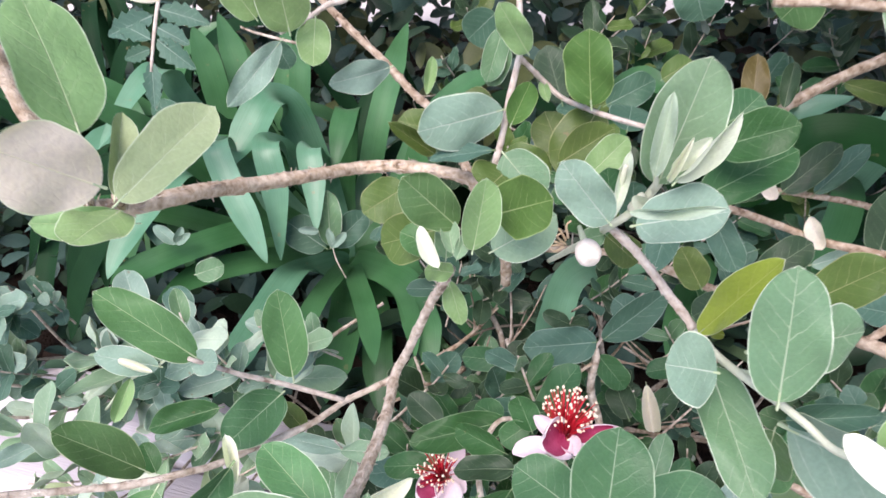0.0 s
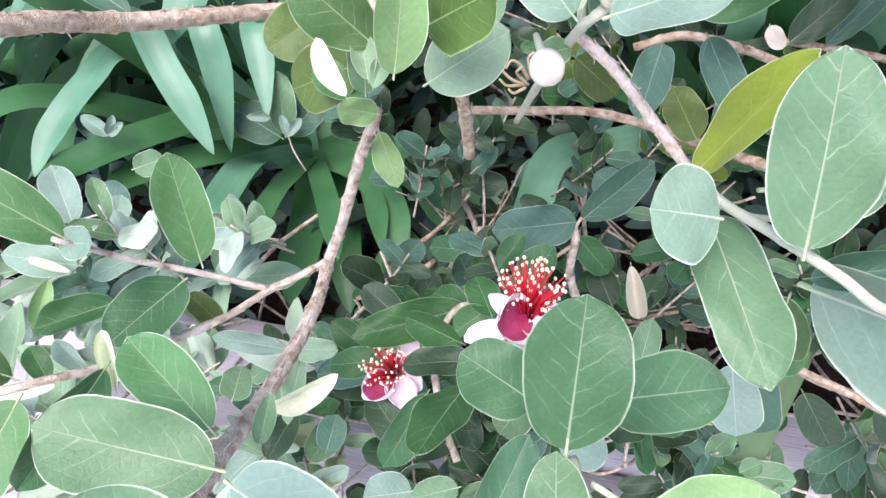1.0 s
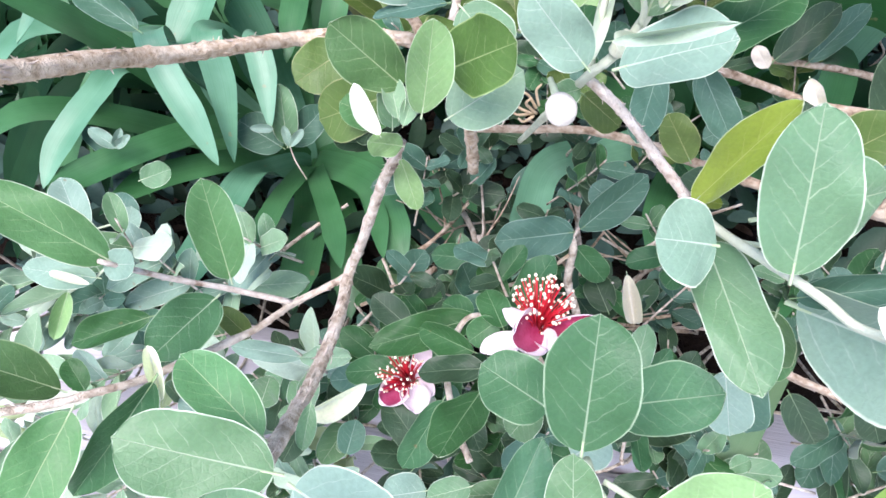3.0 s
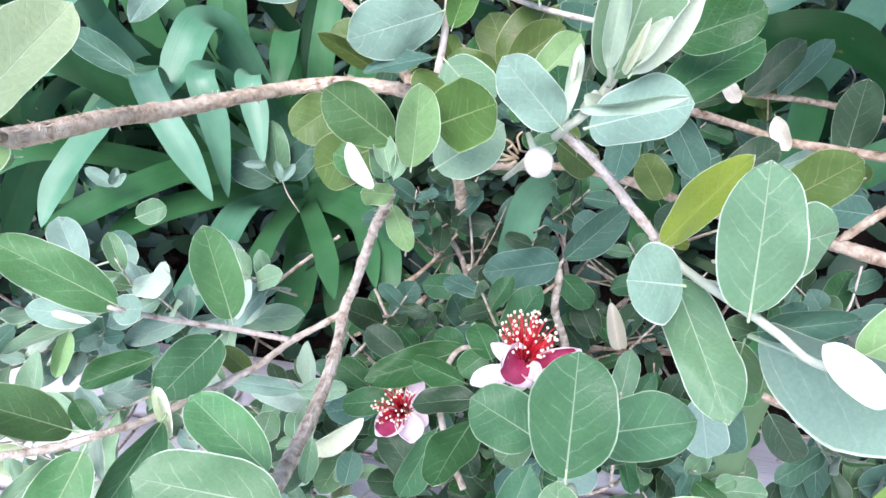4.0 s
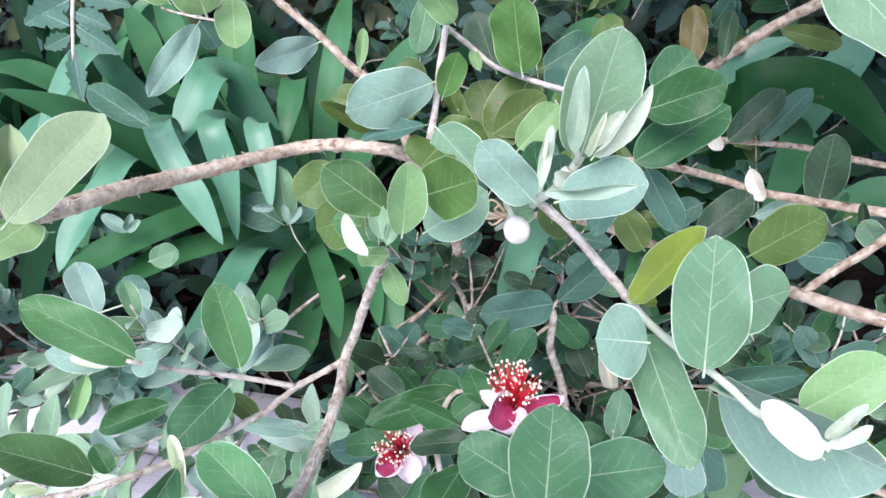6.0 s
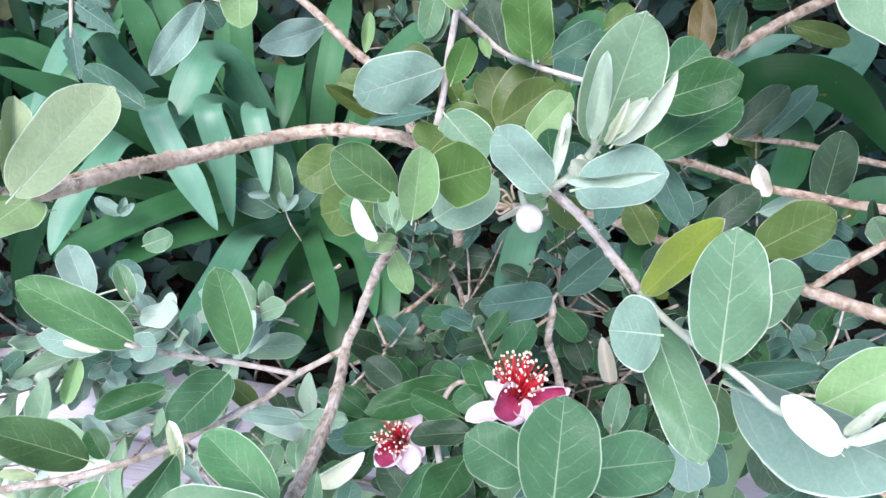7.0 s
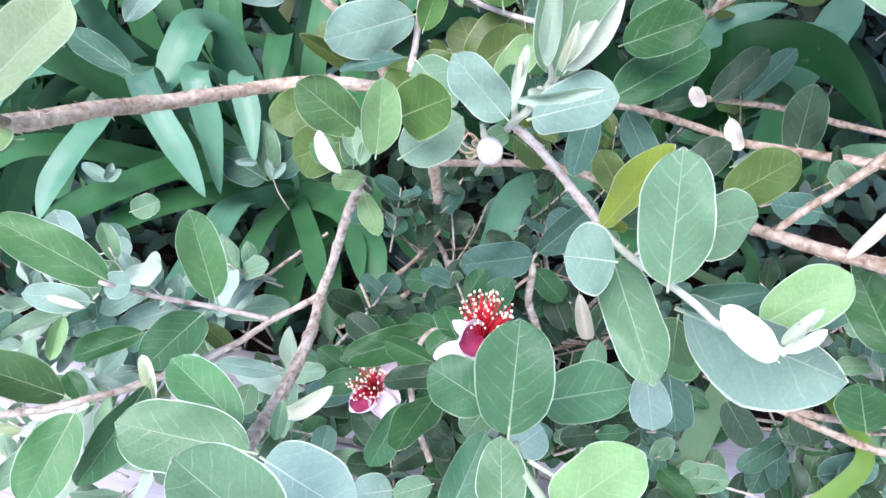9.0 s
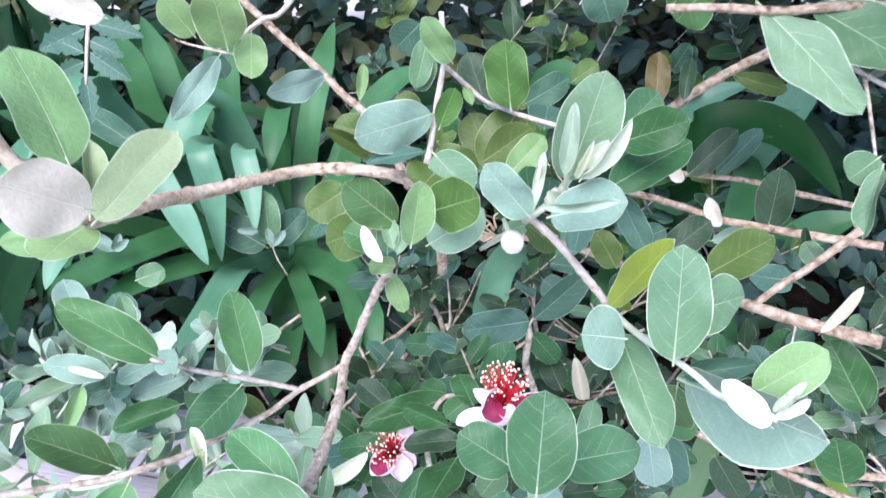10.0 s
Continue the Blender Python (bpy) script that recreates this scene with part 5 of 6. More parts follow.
toothed_leaf(fern, (-0.1704, 0.4196, 0.4838), (-0.1397, 0.4124, 0.4784), 0.0123, (-0.06, -0.75, 0.65), "teal")
toothed_leaf(fern, (-0.1742, 0.4087, 0.4683), (-0.1977, 0.4183, 0.4779), 0.0120, (-0.01, -0.72, 0.69), "teal")
toothed_leaf(fern, (-0.1745, 0.4057, 0.4641), (-0.1921, 0.4034, 0.4583), 0.0084, (0.02, -0.95, 0.31), "teal")
leaf(fern, (-0.1156, 0.2943, 0.5245), (-0.1394, 0.2833, 0.5399), 0.0144, (0.50, -0.85, 0.17), "under", 0)

# pale young leaves here and there
leaf(b, (0.1601, 0.1477, 0.4492), (0.1729, 0.1521, 0.4657), 0.0042, (-0.44, -0.72, 0.54), "under", 4)
leaf(b, (-0.1085, 0.5518, 0.2163), (-0.1127, 0.5598, 0.2335), 0.0081, (0.23, -0.86, 0.46), "grey", 2)
leaf(b, (-0.1085, 0.5518, 0.2163), (-0.0946, 0.5572, 0.2312), 0.0081, (-0.02, -0.93, 0.36), "grey", 2)
leaf(b, (-0.243, 0.5122, 0.2483), (-0.2605, 0.5146, 0.2658), 0.0118, (0.42, -0.75, 0.52), "grey", 4)
leaf(b, (-0.243, 0.5122, 0.2483), (-0.2342, 0.5131, 0.2653), 0.0084, (0.14, -0.99, -0.02), "grey", 4)
leaf(b, (-0.243, 0.5122, 0.2483), (-0.2277, 0.5089, 0.2606), 0.0074, (-0.29, -0.95, 0.10), "grey", 4)
leaf(b, (-0.1204, 0.5498, 0.2367), (-0.1379, 0.5428, 0.243), 0.0079, (0.47, -0.74, 0.49), "grey", 4)

# flowers and bud
bloom = flower(shrub, (0.0498, 0.1793, 0.3829), (0.0016, 0.0032, 0.0225), 0.018)
stamens(bloom, (0.05, 0.1789, 0.3856), (0.0020, 0.0025, 0.0185), 0.0188, 0.0108, 96, 1)
petal(bloom, (0.0484, 0.1803, 0.384), (0.0379, 0.1843, 0.3914), 0.0075, (0.18, -0.74, 0.65), 0.5, False)
petal(bloom, (0.0494, 0.1771, 0.3896), (0.0365, 0.166, 0.3944), 0.0178, (0.61, -0.42, 0.67), 0.6, True)
petal(bloom, (0.0455, 0.1794, 0.3797), (0.0302, 0.1758, 0.3775), 0.0100, (-0.10, -0.09, 0.99), 0.4, False)
petal(bloom, (0.0525, 0.1783, 0.385), (0.0709, 0.1787, 0.3925), 0.0087, (-0.19, -0.84, 0.51), 0.6, True)
petal(bloom, (0.051, 0.1756, 0.3878), (0.0534, 0.1659, 0.3889), 0.0085, (-0.33, 0.02, 0.94), 0.5, False)
petal(bloom, (0.0528, 0.18, 0.3839), (0.0627, 0.1785, 0.3825), 0.0066, (0.01, -0.61, 0.79), 0.4, True)
bloom = flower(shrub, (0.0026, 0.2151, 0.3082), (-0.0088, 0.0018, 0.0203), 0.018)
stamens(bloom, (0.0023, 0.2147, 0.3108), (-0.0070, -0.0054, 0.0211), 0.0195, 0.0112, 86, 2)
petal(bloom, (0.0045, 0.2164, 0.3099), (0.0088, 0.2264, 0.3282), 0.0112, (0.37, -0.85, 0.38), 0.5, False)
petal(bloom, (-0.0004, 0.2118, 0.3135), (-0.0114, 0.201, 0.3125), 0.0148, (0.28, -0.37, 0.89), 0.6, True)
petal(bloom, (0.0028, 0.2124, 0.3113), (0.005, 0.1985, 0.3073), 0.0155, (0.26, -0.23, 0.94), 0.5, False)
petal(bloom, (0.0054, 0.2149, 0.3081), (0.0137, 0.2088, 0.3075), 0.0112, (-0.22, -0.39, 0.90), 0.4, False)
petal(bloom, (0.0015, 0.2184, 0.2997), (-0.0027, 0.2069, 0.2859), 0.0150, (-0.01, -0.77, 0.64), 0.3, False)
bud(shrub, (0.0504, 0.184, 0.4708), (0.0014, -0.0092, -0.0030), 0.0043)

# dry remains of an old flower beside the bud
b = branch(shrub, ((0.0544, 0.2435, 0.4329), (0.0492, 0.2422, 0.4359), (0.0451, 0.2412, 0.4408), (0.0445, 0.2446, 0.4415)), 0.0006, 0.0004, FLAKE_TAN, 0)
b = branch(shrub, ((0.0554, 0.2448, 0.4343), (0.052, 0.2435, 0.4404), (0.049, 0.2427, 0.4424), (0.047, 0.2409, 0.4405)), 0.0006, 0.0004, FLAKE_TAN, 0)
b = branch(shrub, ((0.0564, 0.2454, 0.435), (0.0549, 0.2448, 0.4417), (0.0566, 0.2445, 0.4444)), 0.0006, 0.0004, FLAKE_TAN, 0)
b = branch(shrub, ((0.0534, 0.2435, 0.4329), (0.0478, 0.2407, 0.4343), (0.045, 0.2405, 0.437)), 0.0006, 0.0004, FLAKE_TAN, 0)
b = branch(shrub, ((0.0553, 0.2434, 0.4329), (0.0508, 0.2407, 0.4388), (0.0524, 0.2395, 0.4419)), 0.0006, 0.0004, FLAKE_TAN, 0)
b = branch(shrub, ((0.0543, 0.2428, 0.4322), (0.05, 0.2389, 0.4324), (0.0479, 0.2381, 0.4344)), 0.0006, 0.0004, FLAKE_TAN, 0)

# clump of strap leaves
clump = thing("agapanthus_clump", "dense clump of dark green agapanthus strap leaves in the soil", "agapanthus", "strap-leaved clumps")
strap(clump, ((-0.1332, 0.6981, 0), (-0.1123, 0.6565, 0.1153), (-0.1715, 0.6574, 0.1756), (-0.2124, 0.6256, 0.229), (-0.248, 0.5994, 0.2894), (-0.2783, 0.565, 0.3402), (-0.3142, 0.5432, 0.3747)), 0.0288, "strap")
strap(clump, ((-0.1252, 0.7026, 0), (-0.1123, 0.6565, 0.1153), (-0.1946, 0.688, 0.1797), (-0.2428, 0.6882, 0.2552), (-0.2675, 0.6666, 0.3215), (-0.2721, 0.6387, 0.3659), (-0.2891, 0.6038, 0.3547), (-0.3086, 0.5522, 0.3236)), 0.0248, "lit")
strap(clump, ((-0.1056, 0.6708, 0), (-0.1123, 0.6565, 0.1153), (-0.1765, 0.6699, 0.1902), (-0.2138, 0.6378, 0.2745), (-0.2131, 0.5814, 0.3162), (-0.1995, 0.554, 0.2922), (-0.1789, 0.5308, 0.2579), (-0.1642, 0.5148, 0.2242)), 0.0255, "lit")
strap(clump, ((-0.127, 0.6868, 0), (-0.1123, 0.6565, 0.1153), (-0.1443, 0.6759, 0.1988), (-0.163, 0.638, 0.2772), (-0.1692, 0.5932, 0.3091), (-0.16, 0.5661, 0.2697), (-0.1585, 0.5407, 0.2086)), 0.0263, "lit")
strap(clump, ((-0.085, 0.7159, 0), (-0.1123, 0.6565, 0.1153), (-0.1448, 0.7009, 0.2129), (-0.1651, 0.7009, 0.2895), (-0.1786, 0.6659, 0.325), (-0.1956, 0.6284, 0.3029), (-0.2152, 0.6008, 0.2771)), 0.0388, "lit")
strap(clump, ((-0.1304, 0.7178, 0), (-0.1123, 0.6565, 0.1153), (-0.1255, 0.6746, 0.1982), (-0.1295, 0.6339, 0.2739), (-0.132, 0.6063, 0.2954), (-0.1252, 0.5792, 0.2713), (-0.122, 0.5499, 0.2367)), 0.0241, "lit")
strap(clump, ((-0.1317, 0.707, 0), (-0.1123, 0.6565, 0.1153), (-0.1201, 0.7083, 0.1763), (-0.1114, 0.7183, 0.2507), (-0.105, 0.7037, 0.2958), (-0.1091, 0.6672, 0.2834), (-0.1145, 0.6326, 0.2576)), 0.0271, "strap")
strap(clump, ((-0.1324, 0.6701, 0), (-0.1123, 0.6565, 0.1153), (-0.1498, 0.7361, 0.1769), (-0.1732, 0.7717, 0.249), (-0.172, 0.7906, 0.3025), (-0.1674, 0.8155, 0.3632)), 0.0262, "strap")
strap(clump, ((-0.0877, 0.6826, 0), (-0.1123, 0.6565, 0.1153), (-0.1604, 0.7586, 0.1719), (-0.2012, 0.7966, 0.246), (-0.195, 0.816, 0.3004), (-0.1917, 0.8378, 0.3575)), 0.0254, "strap")
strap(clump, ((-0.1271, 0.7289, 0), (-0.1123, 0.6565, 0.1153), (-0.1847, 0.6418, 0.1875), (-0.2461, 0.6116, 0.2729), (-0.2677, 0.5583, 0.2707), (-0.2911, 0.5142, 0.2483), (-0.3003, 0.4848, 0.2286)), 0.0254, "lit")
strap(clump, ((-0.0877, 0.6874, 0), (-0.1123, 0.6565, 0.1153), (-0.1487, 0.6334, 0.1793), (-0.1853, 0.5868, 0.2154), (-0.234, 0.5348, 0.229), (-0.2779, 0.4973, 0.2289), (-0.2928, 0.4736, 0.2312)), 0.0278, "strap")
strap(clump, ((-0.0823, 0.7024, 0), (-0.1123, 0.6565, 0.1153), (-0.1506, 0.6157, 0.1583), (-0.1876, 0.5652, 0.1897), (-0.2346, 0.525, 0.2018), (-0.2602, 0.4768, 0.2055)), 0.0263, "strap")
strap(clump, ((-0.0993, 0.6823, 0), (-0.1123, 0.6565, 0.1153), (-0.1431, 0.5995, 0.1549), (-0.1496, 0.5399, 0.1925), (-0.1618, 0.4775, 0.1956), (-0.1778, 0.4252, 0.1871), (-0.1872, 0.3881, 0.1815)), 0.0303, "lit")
strap(clump, ((-0.0835, 0.7114, 0), (-0.1123, 0.6565, 0.1153), (-0.0778, 0.6069, 0.1512), (-0.0372, 0.5459, 0.1741), (-0.0178, 0.4898, 0.1705), (-0.0094, 0.4454, 0.1493)), 0.0322, "strap")
strap(clump, ((-0.082, 0.7236, 0), (-0.1123, 0.6565, 0.1153), (-0.0404, 0.6122, 0.1594), (0.0076, 0.5429, 0.1726), (0.0279, 0.501, 0.1705), (0.0427, 0.4737, 0.1544)), 0.0348, "strap")
strap(clump, ((-0.1221, 0.6917, 0), (-0.1123, 0.6565, 0.1153), (-0.0878, 0.5611, 0.1585), (-0.0706, 0.4934, 0.1722), (-0.06, 0.4376, 0.1687)), 0.0215, "strap")
strap(clump, ((-0.13, 0.6787, 0), (-0.1123, 0.6565, 0.1153), (-0.0505, 0.5623, 0.1618), (-0.0322, 0.5051, 0.1724), (-0.0245, 0.4487, 0.168)), 0.0194, "strap")
strap(clump, ((-0.1361, 0.6881, 0), (-0.1123, 0.6565, 0.1153), (-0.1202, 0.5633, 0.1596), (-0.1233, 0.493, 0.1847), (-0.131, 0.4418, 0.1858)), 0.0214, "strap")
strap(clump, ((-0.1038, 0.6702, 0), (-0.1123, 0.6565, 0.1153), (-0.1081, 0.6003, 0.111), (-0.1031, 0.5322, 0.1235), (-0.1072, 0.4893, 0.119), (-0.1102, 0.4448, 0.1127)), 0.0366, "strap")
strap(clump, ((-0.0993, 0.6903, 0), (-0.1123, 0.6565, 0.1153), (-0.0772, 0.5942, 0.1052), (-0.0697, 0.529, 0.0904), (-0.0653, 0.4773, 0.0603)), 0.0320, "strap")
strap(clump, ((-0.1214, 0.7191, 0), (-0.1123, 0.6565, 0.1153), (-0.0668, 0.671, 0.1657), (-0.0337, 0.6751, 0.2342), (-0.0164, 0.6647, 0.2848), (0, 0.6306, 0.2762)), 0.0281, "strap")
strap(clump, ((-0.1112, 0.6889, 0), (-0.1123, 0.6565, 0.1153), (-0.0682, 0.6962, 0.1645), (-0.0272, 0.7392, 0.2484), (0.0217, 0.7443, 0.3034), (0.0708, 0.7272, 0.3321)), 0.0293, "strap")
strap(clump, ((-0.1111, 0.7123, 0), (-0.1123, 0.6565, 0.1153), (-0.0966, 0.7238, 0.1648), (-0.0813, 0.7612, 0.241), (-0.0606, 0.7914, 0.3088), (-0.0412, 0.7966, 0.3624)), 0.0300, "strap")
strap(clump, ((-0.1366, 0.7285, 0), (-0.1123, 0.6565, 0.1153), (-0.1803, 0.7038, 0.1681), (-0.2457, 0.7314, 0.2598), (-0.2624, 0.7421, 0.3337), (-0.2748, 0.7495, 0.3729)), 0.0300, "strap")
strap(clump, ((-0.1386, 0.715, 0), (-0.1123, 0.6565, 0.1153), (-0.171, 0.7288, 0.1672), (-0.2321, 0.78, 0.256), (-0.253, 0.8086, 0.3199), (-0.2676, 0.8223, 0.3664)), 0.0301, "strap")
strap(clump, ((-0.0893, 0.6711, 0), (-0.1123, 0.6565, 0.1153), (-0.2104, 0.6317, 0.1742), (-0.2801, 0.5987, 0.2249), (-0.325, 0.5522, 0.2608), (-0.3527, 0.4994, 0.2589)), 0.0260, "strap")
strap(clump, ((-0.0927, 0.692, 0), (-0.1123, 0.6565, 0.1153), (-0.2261, 0.7112, 0.1747), (-0.3168, 0.7231, 0.262), (-0.3723, 0.7075, 0.3184), (-0.4038, 0.6752, 0.3407)), 0.0270, "strap")
strap(clump, ((-0.1053, 0.6705, 0), (-0.1123, 0.6565, 0.1153), (-0.0693, 0.6099, 0.1242), (-0.0054, 0.5941, 0.1395), (0.0713, 0.5618, 0.136), (0.1075, 0.5179, 0.1168)), 0.0308, "strap")
strap(clump, ((-0.1372, 0.6809, 0), (-0.1123, 0.6565, 0.1153), (-0.1817, 0.6871, 0.1793), (-0.2546, 0.6659, 0.2747), (-0.3311, 0.617, 0.3063), (-0.3524, 0.5472, 0.2845)), 0.0233, "lit")

# second clump
clump2 = thing("agapanthus_clump", "smaller clump of broad dark green strap leaves behind the shrub", "agapanthus", "strap-leaved clumps")
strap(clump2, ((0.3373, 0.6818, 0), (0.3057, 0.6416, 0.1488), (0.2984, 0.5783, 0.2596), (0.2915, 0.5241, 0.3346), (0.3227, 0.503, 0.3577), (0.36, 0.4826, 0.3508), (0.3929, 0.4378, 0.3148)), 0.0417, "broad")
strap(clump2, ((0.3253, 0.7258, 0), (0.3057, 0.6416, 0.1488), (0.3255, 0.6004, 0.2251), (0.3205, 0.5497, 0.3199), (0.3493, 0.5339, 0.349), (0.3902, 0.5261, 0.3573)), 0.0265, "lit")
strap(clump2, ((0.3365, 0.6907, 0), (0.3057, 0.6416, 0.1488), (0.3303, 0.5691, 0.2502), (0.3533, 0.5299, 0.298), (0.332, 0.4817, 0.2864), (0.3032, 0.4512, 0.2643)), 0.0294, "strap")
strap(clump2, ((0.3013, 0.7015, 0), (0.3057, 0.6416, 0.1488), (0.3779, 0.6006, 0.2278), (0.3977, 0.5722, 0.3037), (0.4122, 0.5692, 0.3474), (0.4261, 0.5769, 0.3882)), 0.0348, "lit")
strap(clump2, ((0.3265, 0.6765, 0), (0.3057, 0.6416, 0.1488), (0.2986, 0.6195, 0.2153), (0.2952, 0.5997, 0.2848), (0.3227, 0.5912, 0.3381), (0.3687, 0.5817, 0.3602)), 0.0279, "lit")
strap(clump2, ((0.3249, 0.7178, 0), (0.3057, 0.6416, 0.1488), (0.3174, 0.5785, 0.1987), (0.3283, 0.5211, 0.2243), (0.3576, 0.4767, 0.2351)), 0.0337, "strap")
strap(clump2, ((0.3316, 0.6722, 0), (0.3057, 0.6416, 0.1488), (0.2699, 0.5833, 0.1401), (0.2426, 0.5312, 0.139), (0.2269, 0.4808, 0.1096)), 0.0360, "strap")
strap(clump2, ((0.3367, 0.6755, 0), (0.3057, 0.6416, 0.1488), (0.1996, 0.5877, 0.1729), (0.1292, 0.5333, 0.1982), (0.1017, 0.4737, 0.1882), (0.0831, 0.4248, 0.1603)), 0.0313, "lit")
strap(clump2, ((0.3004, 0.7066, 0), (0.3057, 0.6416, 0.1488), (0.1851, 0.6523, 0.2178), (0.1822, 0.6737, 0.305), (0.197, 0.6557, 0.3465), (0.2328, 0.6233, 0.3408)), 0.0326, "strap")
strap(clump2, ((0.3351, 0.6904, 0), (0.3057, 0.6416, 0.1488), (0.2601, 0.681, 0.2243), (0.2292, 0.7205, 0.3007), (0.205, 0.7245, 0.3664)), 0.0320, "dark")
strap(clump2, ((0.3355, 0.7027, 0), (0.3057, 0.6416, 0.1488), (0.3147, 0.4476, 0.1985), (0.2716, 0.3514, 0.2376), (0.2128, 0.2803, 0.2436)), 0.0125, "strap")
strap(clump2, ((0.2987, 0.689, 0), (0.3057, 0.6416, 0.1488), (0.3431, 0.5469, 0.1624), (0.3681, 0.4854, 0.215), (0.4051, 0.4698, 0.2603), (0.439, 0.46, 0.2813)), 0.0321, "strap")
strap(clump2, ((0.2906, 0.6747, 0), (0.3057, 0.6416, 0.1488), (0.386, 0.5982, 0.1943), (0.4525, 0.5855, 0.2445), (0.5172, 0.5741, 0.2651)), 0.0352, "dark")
strap(clump2, ((0.2889, 0.7114, 0), (0.3302, 0.4177, 0.1447), (0.2796, 0.3415, 0.1603), (0.2335, 0.2846, 0.1679), (0.191, 0.2336, 0.1521), (0.1709, 0.2122, 0.1414)), 0.0215, "yellow")
strap(clump2, ((0.3398, 0.6797, 0), (0.3302, 0.4177, 0.1447), (0.3288, 0.2833, 0.1735), (0.3215, 0.2367, 0.1805), (0.2685, 0.2024, 0.183), (0.2411, 0.1877, 0.1794)), 0.0137, "lime")


# ---- the shrubs behind ----
def fan(a, b, d):
    """A place d metres out along a slanting axis, a to the side and b up."""
    return Vector((0.02, 0.015, 0.605)) + d * (Vector((0.02, 0.75, -0.66)) + a * Vector((1, -0.02, 0)) + b * Vector((0.0, 0.66, 0.75)))


def shoot(parent, root, foot, way, length, leaves, size, kinds, rng, slim=1.0):
    """A twig that rises from the root to its foot and carries pairs of leaves to its tip."""
    way = way.normalized()
    top = foot + way * length + Vector((0, 0, 0.004))
    if root is not None:
        low = foot - way * 0.05
        belly = root.lerp(low, 0.5) + Vector((rng.uniform(-0.05, 0.05), rng.uniform(-0.03, 0.03), -0.02))
        path = (root, belly, low, foot, foot + way * length * 0.5, top)
    else:
        path = (foot - way * 0.02, foot, foot + way * length * 0.5, top)
    stem = branch(parent, path, 0.0017 if root is not None else 0.001, 0.0006, BARK_GREY if rng.random() < 0.7 else TWIG, 0)
    x = way.orthogonal().normalized()
    x.rotate(Matrix.Rotation(rng.uniform(0, 6.28), 3, way))
    for i in range(leaves):
        t = (i // 2 + 0.5) / (leaves / 2)
        out = x.copy()
        out.rotate(Matrix.Rotation(math.pi * (i % 2) + 1.57 * (i // 2 % 2) + rng.uniform(-0.4, 0.4), 3, way))
        base = foot + way * length * t
        go = (out * rng.uniform(0.7, 1.1) + way * rng.uniform(0.3, 0.8) + Vector((0, -0.15, 0.1))).normalized()
        k = size * rng.uniform(0.7, 1.25) * (1 - 0.35 * t)
        face = (Vector((rng.uniform(-0.5, 0.5), -0.7 + rng.uniform(-0.4, 0.4), 1.0)) + way * 0.4).normalized()
        if abs(face.dot(go)) > 0.93:
            face = Vector((0.3, -1, 0.4))
        leaf(stem, base, base + go * k, k * slim * rng.uniform(0.45, 0.62), face, rng.choice(kinds), rng.choice((0, 1, 2, 3, 5)))


def shrub_fill(parent, root, a, b, d, shoots, size, kinds, seed, lean=(0, -0.2, 1), slim=1.0):
    rng = random.Random(seed)
    for _ in range(shoots):
        foot = fan(rng.uniform(*a), rng.uniform(*b), rng.uniform(*d))
        if foot.z < 0.03:
            foot.z = rng.uniform(0.03, 0.08)
        way = Vector((lean[0] + rng.uniform(-0.9, 0.9), lean[1] + rng.uniform(-0.7, 0.6), lean[2] + rng.uniform(-0.5, 0.4)))
        r = Vector(root) + Vector((rng.uniform(-0.2, 0.2), rng.uniform(-0.08, 0.08), 0)) if rng.random() < 0.25 else None
        shoot(parent, r, foot, way, rng.uniform(0.035, 0.07), rng.choice((6, 8, 8)), size, kinds, rng, slim)


low = thing("feijoa_shrub", "low grey-leaved feijoa shoots spreading over the deck edge", "shrub", "feijoa shrubs behind")
PALE_MIX = ("grey", "pale", "sage", "pale", "sage", "soft", "sage", "sage", "grey", "pale")
shrub_fill(low, (-0.3, 0.66, 0), (-0.75, -0.28), (-0.44, -0.10), (0.46, 0.62), 10, 0.050, PALE_MIX, 11, (-0.5, -0.4, 0.4), 0.6)
low2 = thing("feijoa_shrub", "pale young feijoa shoots hanging over the deck", "shrub", "feijoa shrubs behind")
shrub_fill(low2, (-0.2, 0.62, 0), (-0.6, -0.12), (-0.46, -0.20), (0.43, 0.54), 11, 0.046, PALE_MIX, 21, (-0.4, -0.5, 0.3), 0.6)
shrub_fill(low2, (-0.35, 0.66, 0), (-0.75, -0.45), (-0.16, 0.04), (0.50, 0.62), 11, 0.033, ("grey", "teal", "teal"), 22, (-0.2, -0.4, 0.7))
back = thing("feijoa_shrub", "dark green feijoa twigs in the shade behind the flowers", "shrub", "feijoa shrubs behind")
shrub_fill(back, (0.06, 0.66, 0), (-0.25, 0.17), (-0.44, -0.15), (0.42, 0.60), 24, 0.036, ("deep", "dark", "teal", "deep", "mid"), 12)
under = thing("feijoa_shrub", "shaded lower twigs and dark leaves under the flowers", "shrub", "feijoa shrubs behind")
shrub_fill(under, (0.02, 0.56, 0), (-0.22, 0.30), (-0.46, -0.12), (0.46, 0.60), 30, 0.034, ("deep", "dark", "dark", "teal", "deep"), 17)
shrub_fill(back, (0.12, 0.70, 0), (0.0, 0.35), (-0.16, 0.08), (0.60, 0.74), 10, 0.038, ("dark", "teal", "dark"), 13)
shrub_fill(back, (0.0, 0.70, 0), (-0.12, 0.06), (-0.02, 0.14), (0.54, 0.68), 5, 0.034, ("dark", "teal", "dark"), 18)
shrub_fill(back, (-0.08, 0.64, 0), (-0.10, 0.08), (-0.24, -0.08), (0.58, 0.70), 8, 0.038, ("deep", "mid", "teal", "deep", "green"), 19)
rng = random.Random(77)
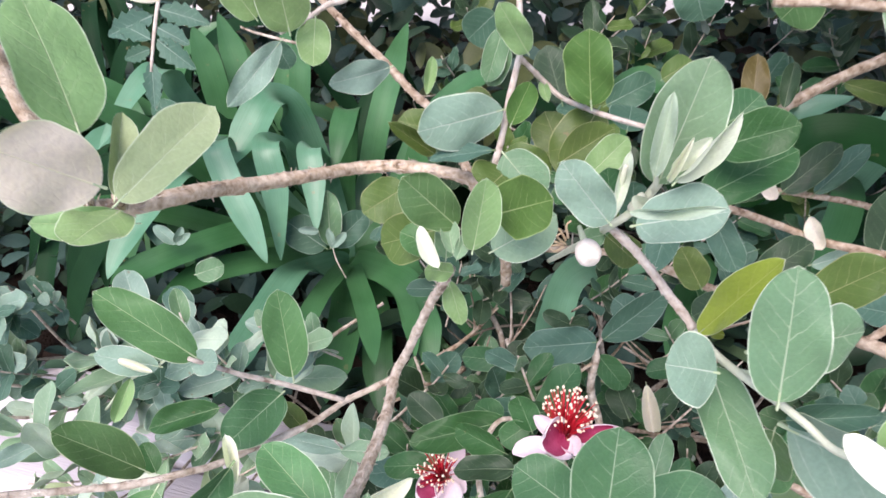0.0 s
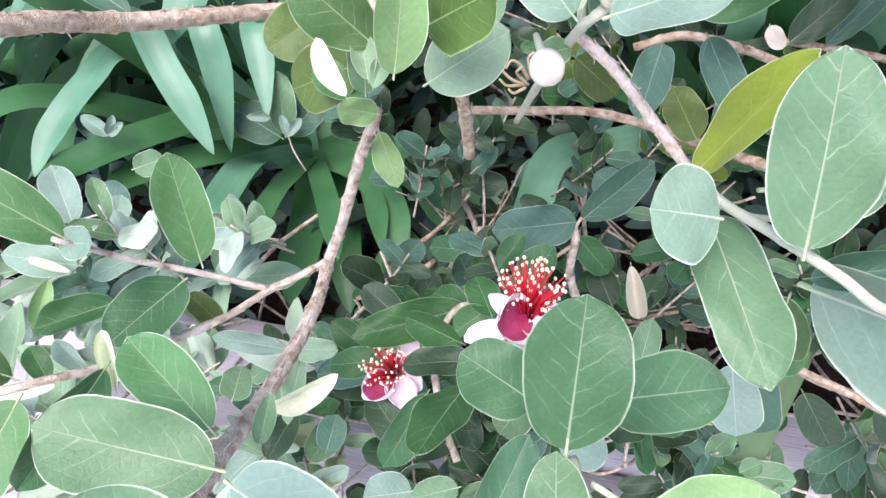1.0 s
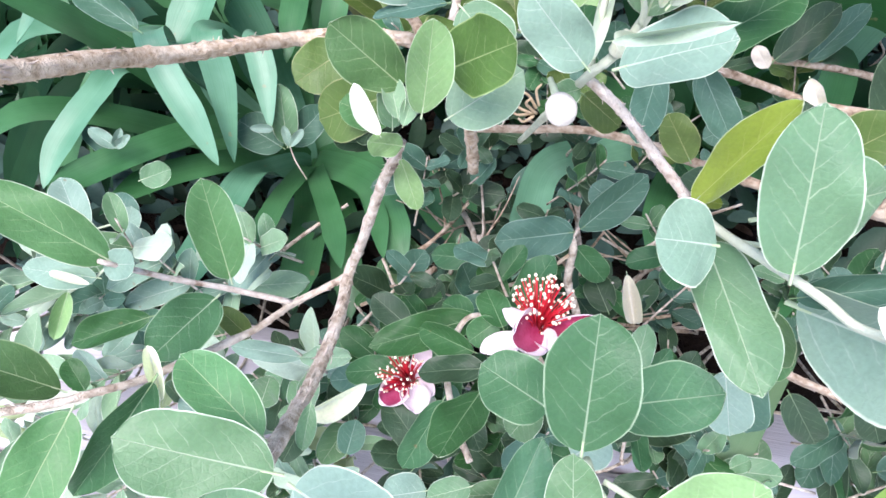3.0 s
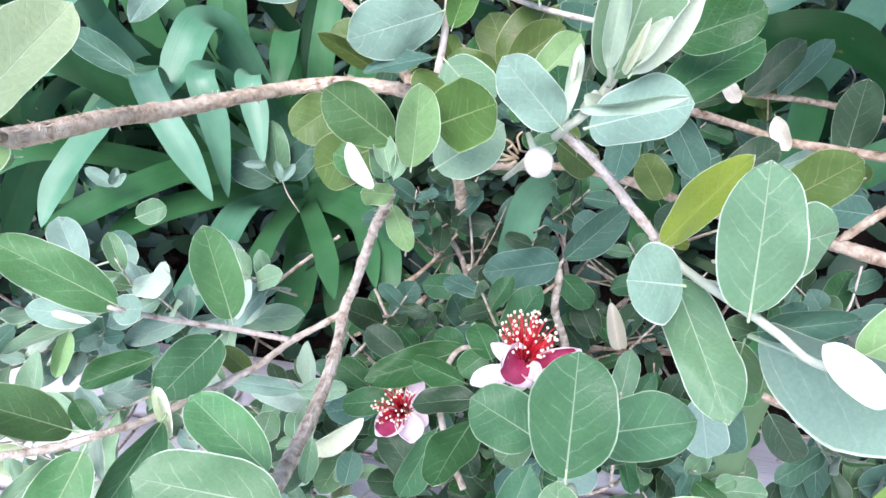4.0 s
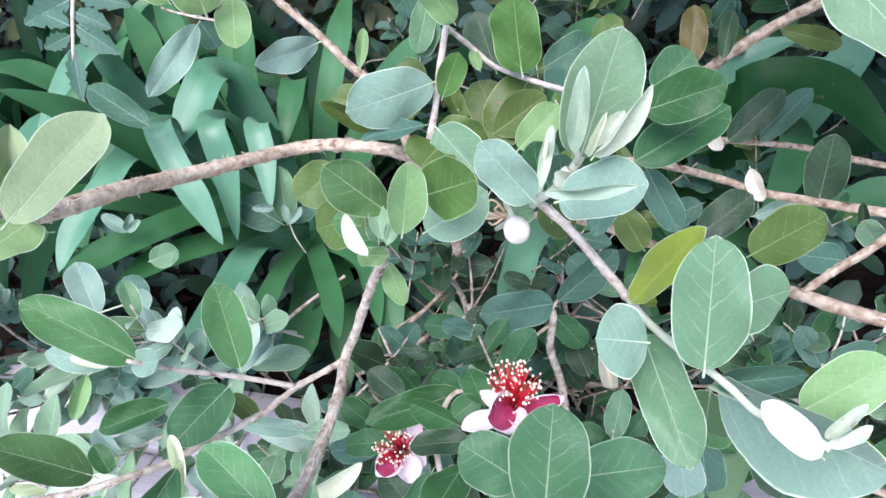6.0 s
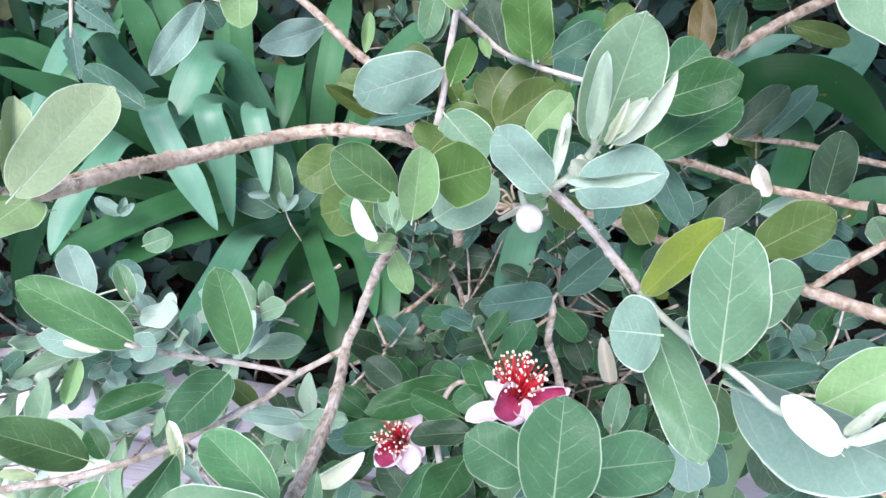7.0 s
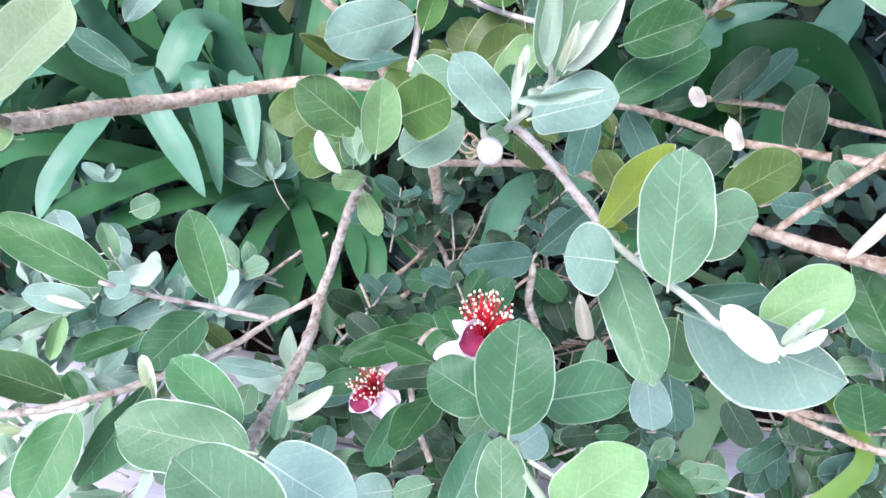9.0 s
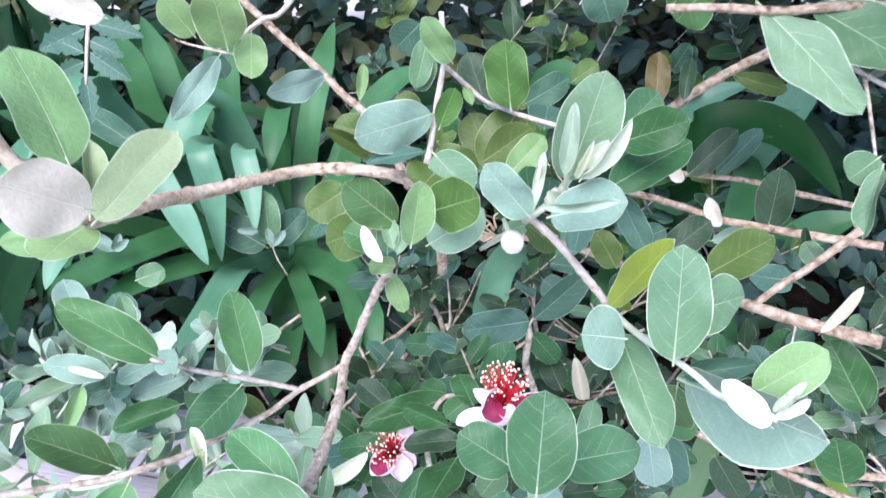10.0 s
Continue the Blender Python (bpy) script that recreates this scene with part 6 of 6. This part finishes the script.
for i in range(26):  # bare dry twigs, forking, in the shade behind the flowers
    foot = Vector((rng.uniform(-0.03, 0.24), rng.uniform(0.38, 0.50), rng.uniform(0.07, 0.18)))
    way = Vector((rng.uniform(-1, 1), rng.uniform(-0.5, 0.3), rng.uniform(0.0, 0.9))).normalized()
    k, r = rng.uniform(0.06, 0.13), rng.uniform(0.0012, 0.0027)
    bow = Vector((rng.uniform(-1, 1), rng.uniform(-1, 1), rng.uniform(-1, 1))) * k * 0.12
    mid, top = foot + way * k * 0.5 + bow, foot + way * k
    stem = branch(back, (foot, mid, top), r, r * 0.55, BARK_TAN if i % 3 else BARK_GREY, 0, "twig")
    for _ in range(rng.choice((1, 2, 2))):
        out = (way + Vector((rng.uniform(-1, 1), rng.uniform(-1, 1), rng.uniform(-0.6, 1)))).normalized()
        branch(stem, (mid, mid + out * k * 0.25 + bow * 0.2, mid + out * k * 0.5), r * 0.6, r * 0.3, BARK_TAN, 0, "side_twig")
low3 = thing("feijoa_shrub", "grey-green feijoa shoots between the strap leaves and the deck", "shrub", "feijoa shrubs behind")
shrub_fill(low3, (-0.3, 0.62, 0), (-0.78, -0.22), (-0.17, -0.04), (0.48, 0.60), 10, 0.040, ("grey", "sage", "mid", "pale", "grey"), 23, (-0.1, -0.4, 0.7), 0.9)
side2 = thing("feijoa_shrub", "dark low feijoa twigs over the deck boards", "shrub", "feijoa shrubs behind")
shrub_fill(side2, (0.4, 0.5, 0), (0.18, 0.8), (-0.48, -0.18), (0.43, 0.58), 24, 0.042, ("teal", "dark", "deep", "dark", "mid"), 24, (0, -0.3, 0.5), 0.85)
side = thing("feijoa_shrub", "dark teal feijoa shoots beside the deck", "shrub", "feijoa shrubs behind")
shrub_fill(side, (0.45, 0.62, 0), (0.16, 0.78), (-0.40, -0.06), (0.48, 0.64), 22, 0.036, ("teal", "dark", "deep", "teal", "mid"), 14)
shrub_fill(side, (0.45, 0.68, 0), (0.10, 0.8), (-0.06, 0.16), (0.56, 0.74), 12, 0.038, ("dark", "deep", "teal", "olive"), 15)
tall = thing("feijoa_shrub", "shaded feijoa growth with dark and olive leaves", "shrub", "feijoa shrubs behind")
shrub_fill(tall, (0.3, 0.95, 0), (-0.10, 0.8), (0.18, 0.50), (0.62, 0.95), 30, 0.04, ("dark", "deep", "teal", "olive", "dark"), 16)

# more strap leaves, arching out of the clumps, mostly in the shaded green
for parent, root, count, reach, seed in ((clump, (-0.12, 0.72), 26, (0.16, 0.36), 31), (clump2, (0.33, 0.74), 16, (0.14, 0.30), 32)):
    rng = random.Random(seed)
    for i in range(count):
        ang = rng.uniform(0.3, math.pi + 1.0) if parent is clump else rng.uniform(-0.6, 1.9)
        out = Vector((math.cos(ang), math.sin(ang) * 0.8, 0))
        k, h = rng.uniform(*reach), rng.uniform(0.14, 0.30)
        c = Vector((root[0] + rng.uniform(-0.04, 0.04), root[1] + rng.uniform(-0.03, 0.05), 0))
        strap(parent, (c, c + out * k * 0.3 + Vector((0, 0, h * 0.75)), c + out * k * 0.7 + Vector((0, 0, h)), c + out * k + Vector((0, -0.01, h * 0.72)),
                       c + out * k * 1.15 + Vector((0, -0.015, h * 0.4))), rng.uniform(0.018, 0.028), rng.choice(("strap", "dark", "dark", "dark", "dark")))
third = thing("agapanthus_clump", "shaded agapanthus clump at the back of the bed", "agapanthus", "strap-leaved clumps")
rng = random.Random(33)
# three in four leaves take the strap colour with shade in it
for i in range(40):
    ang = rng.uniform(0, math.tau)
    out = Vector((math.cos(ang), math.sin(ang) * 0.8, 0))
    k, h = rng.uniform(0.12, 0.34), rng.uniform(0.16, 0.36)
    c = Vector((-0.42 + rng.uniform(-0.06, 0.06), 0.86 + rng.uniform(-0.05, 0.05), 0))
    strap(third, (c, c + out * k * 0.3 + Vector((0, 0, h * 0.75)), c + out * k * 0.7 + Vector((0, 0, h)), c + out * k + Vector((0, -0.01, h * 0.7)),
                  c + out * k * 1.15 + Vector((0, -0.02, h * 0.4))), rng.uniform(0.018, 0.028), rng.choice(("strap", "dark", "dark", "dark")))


# ---- far foliage, litter and what closes the place ----
HOLES = [(Vector((0.26, 1.2, 0.25)), Vector((0.44, 2.0, 0.0)), 0.035), (Vector((0.37, 1.2, 0.26)), Vector((0.62, 2.0, 0.02)), 0.03), (Vector((-0.02, 1.2, 0.26)), Vector((-0.03, 2.0, 0.03)), 0.04)]  # thin places in the hedge


def loose_leaves(name, count, box, size, mats, seed, flat=False):
    """Many small keeled leaves as one mesh."""
    rng = random.Random(seed)
    verts, faces, slots = [], [], []
    for _ in range(count):
        c = Vector([rng.uniform(*r) for r in box])
        if any((c - a).cross(b - a).length < r * (b - a).length for a, b, r in HOLES):
            continue
        k = size * rng.uniform(0.6, 1.3)
        y = Vector((rng.uniform(-1, 1), rng.uniform(-1, 0.6), rng.uniform(-0.1, 0.1) if flat else rng.uniform(-0.7, 0.7))).normalized()
        up = Vector((rng.uniform(-0.4, 0.4), rng.uniform(-0.4, 0.4), 1)) if flat else Vector((rng.uniform(-0.6, 0.6), rng.uniform(-1, 0.2), 1))
        x = y.cross(up).normalized()
        z = x.cross(y)
        w = k * rng.uniform(0.22, 0.32)
        n = len(verts)
        slot = rng.randrange(len(mats))
        for v, hw in ((0, 0.05), (0.2, 0.75), (0.5, 1), (0.8, 0.8), (0.97, 0.25)):
            for f in (-1, 0, 1):
                verts.append(c + y * k * v + x * w * hw * f + z * (0.1 * k * abs(f) * hw - 0.15 * k * v * v))
        for i in range(4):
            for j in range(2):
                a = n + i * 3 + j
                faces.append((a, a + 1, a + 4, a + 3))
                slots.append(slot)
    me = bpy.data.meshes.new(name)
    me.from_pydata(verts, [], faces)
    me.uv_layers.new(name="UVMap")
    me.uv_layers.new(name="Rim")
    for m in mats:
        me.materials.append(m)
    me.polygons.foreach_set("material_index", slots)
    me.polygons.foreach_set("use_smooth", [True] * len(faces))
    return new(name, me)


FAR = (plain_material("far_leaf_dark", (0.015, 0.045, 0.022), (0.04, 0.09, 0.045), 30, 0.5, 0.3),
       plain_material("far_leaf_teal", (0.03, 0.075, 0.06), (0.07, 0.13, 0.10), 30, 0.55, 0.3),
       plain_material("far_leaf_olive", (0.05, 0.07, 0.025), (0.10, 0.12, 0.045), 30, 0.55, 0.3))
LITTER = (plain_material("dry_leaf", (0.07, 0.045, 0.03), (0.20, 0.14, 0.10), 60, 0.9, 0.1), plain_material("old_dry_leaf", (0.035, 0.025, 0.02), (0.10, 0.07, 0.05), 60, 0.9, 0.1))
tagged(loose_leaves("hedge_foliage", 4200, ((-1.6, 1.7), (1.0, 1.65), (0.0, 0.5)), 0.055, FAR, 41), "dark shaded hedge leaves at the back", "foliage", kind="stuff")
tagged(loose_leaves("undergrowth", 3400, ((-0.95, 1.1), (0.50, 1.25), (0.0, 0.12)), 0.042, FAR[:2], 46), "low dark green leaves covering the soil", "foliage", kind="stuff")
tagged(loose_leaves("leaf_litter", 240, ((-0.9, 1.1), (0.55, 1.25), (-0.012, 0.006)), 0.035, LITTER, 42, True), "dry brown fallen leaves on the soil", "leaf litter", kind="stuff")

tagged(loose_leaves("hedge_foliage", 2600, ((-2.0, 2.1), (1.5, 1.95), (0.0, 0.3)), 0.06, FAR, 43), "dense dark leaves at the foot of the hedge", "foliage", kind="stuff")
# two unseen leaf masses above the view, added to keep light off the plants
tagged(loose_leaves("shrub_crown", 2200, ((-0.6, 1.6), (0.75, 1.6), (0.70, 1.3)), 0.06, FAR, 44), "unseen loose leaves overhead, added to shade the bed", "foliage", kind="stuff")
tagged(loose_leaves("shrub_crown", 2300, ((0.20, 1.2), (0.18, 0.9), (0.66, 0.95)), 0.055, FAR, 45), "unseen loose leaves overhead, added to shade the right side", "foliage", kind="stuff")
PATH_STONE = plain_material("pale_concrete", (0.55, 0.53, 0.50), (0.68, 0.66, 0.63), 6, 0.85, 0.2, 0.4, 0.002)
tagged(sheet("pavement", -6, 6, 1.97, 2.9, 4, 0.0, 0.0, PATH_STONE, 3), "pale concrete path beyond the bed", "path", kind="structure")
bm = bmesh.new()
bmesh.ops.create_cube(bm, size=1, matrix=Matrix.Translation((0, 3.0, 1.1)) @ Matrix.Diagonal((12.4, 0.2, 2.3, 1)))
tagged(part("wall_north", bm, PATH_STONE), "pale rendered garden wall", "wall", kind="structure").data.polygons.foreach_set("use_smooth", [False] * 6)

# ---- deck boards ----
bm = bmesh.new()
bmesh.ops.create_cube(bm, size=1, matrix=Matrix.Diagonal((4.4, 0.088, 0.024, 1)))
bmesh.ops.bevel(bm, geom=bm.edges[:], offset=0.003, segments=1, affect="EDGES")
board = part("board", bm, BOARD, deck)
board.location = (0, -0.05, 0.012)
for i in range(1, 24):
    k = board.copy()
    scene.collection.objects.link(k)
    k.location = (0.02 * (i % 3), -0.05 - 0.094 * i, 0.012)
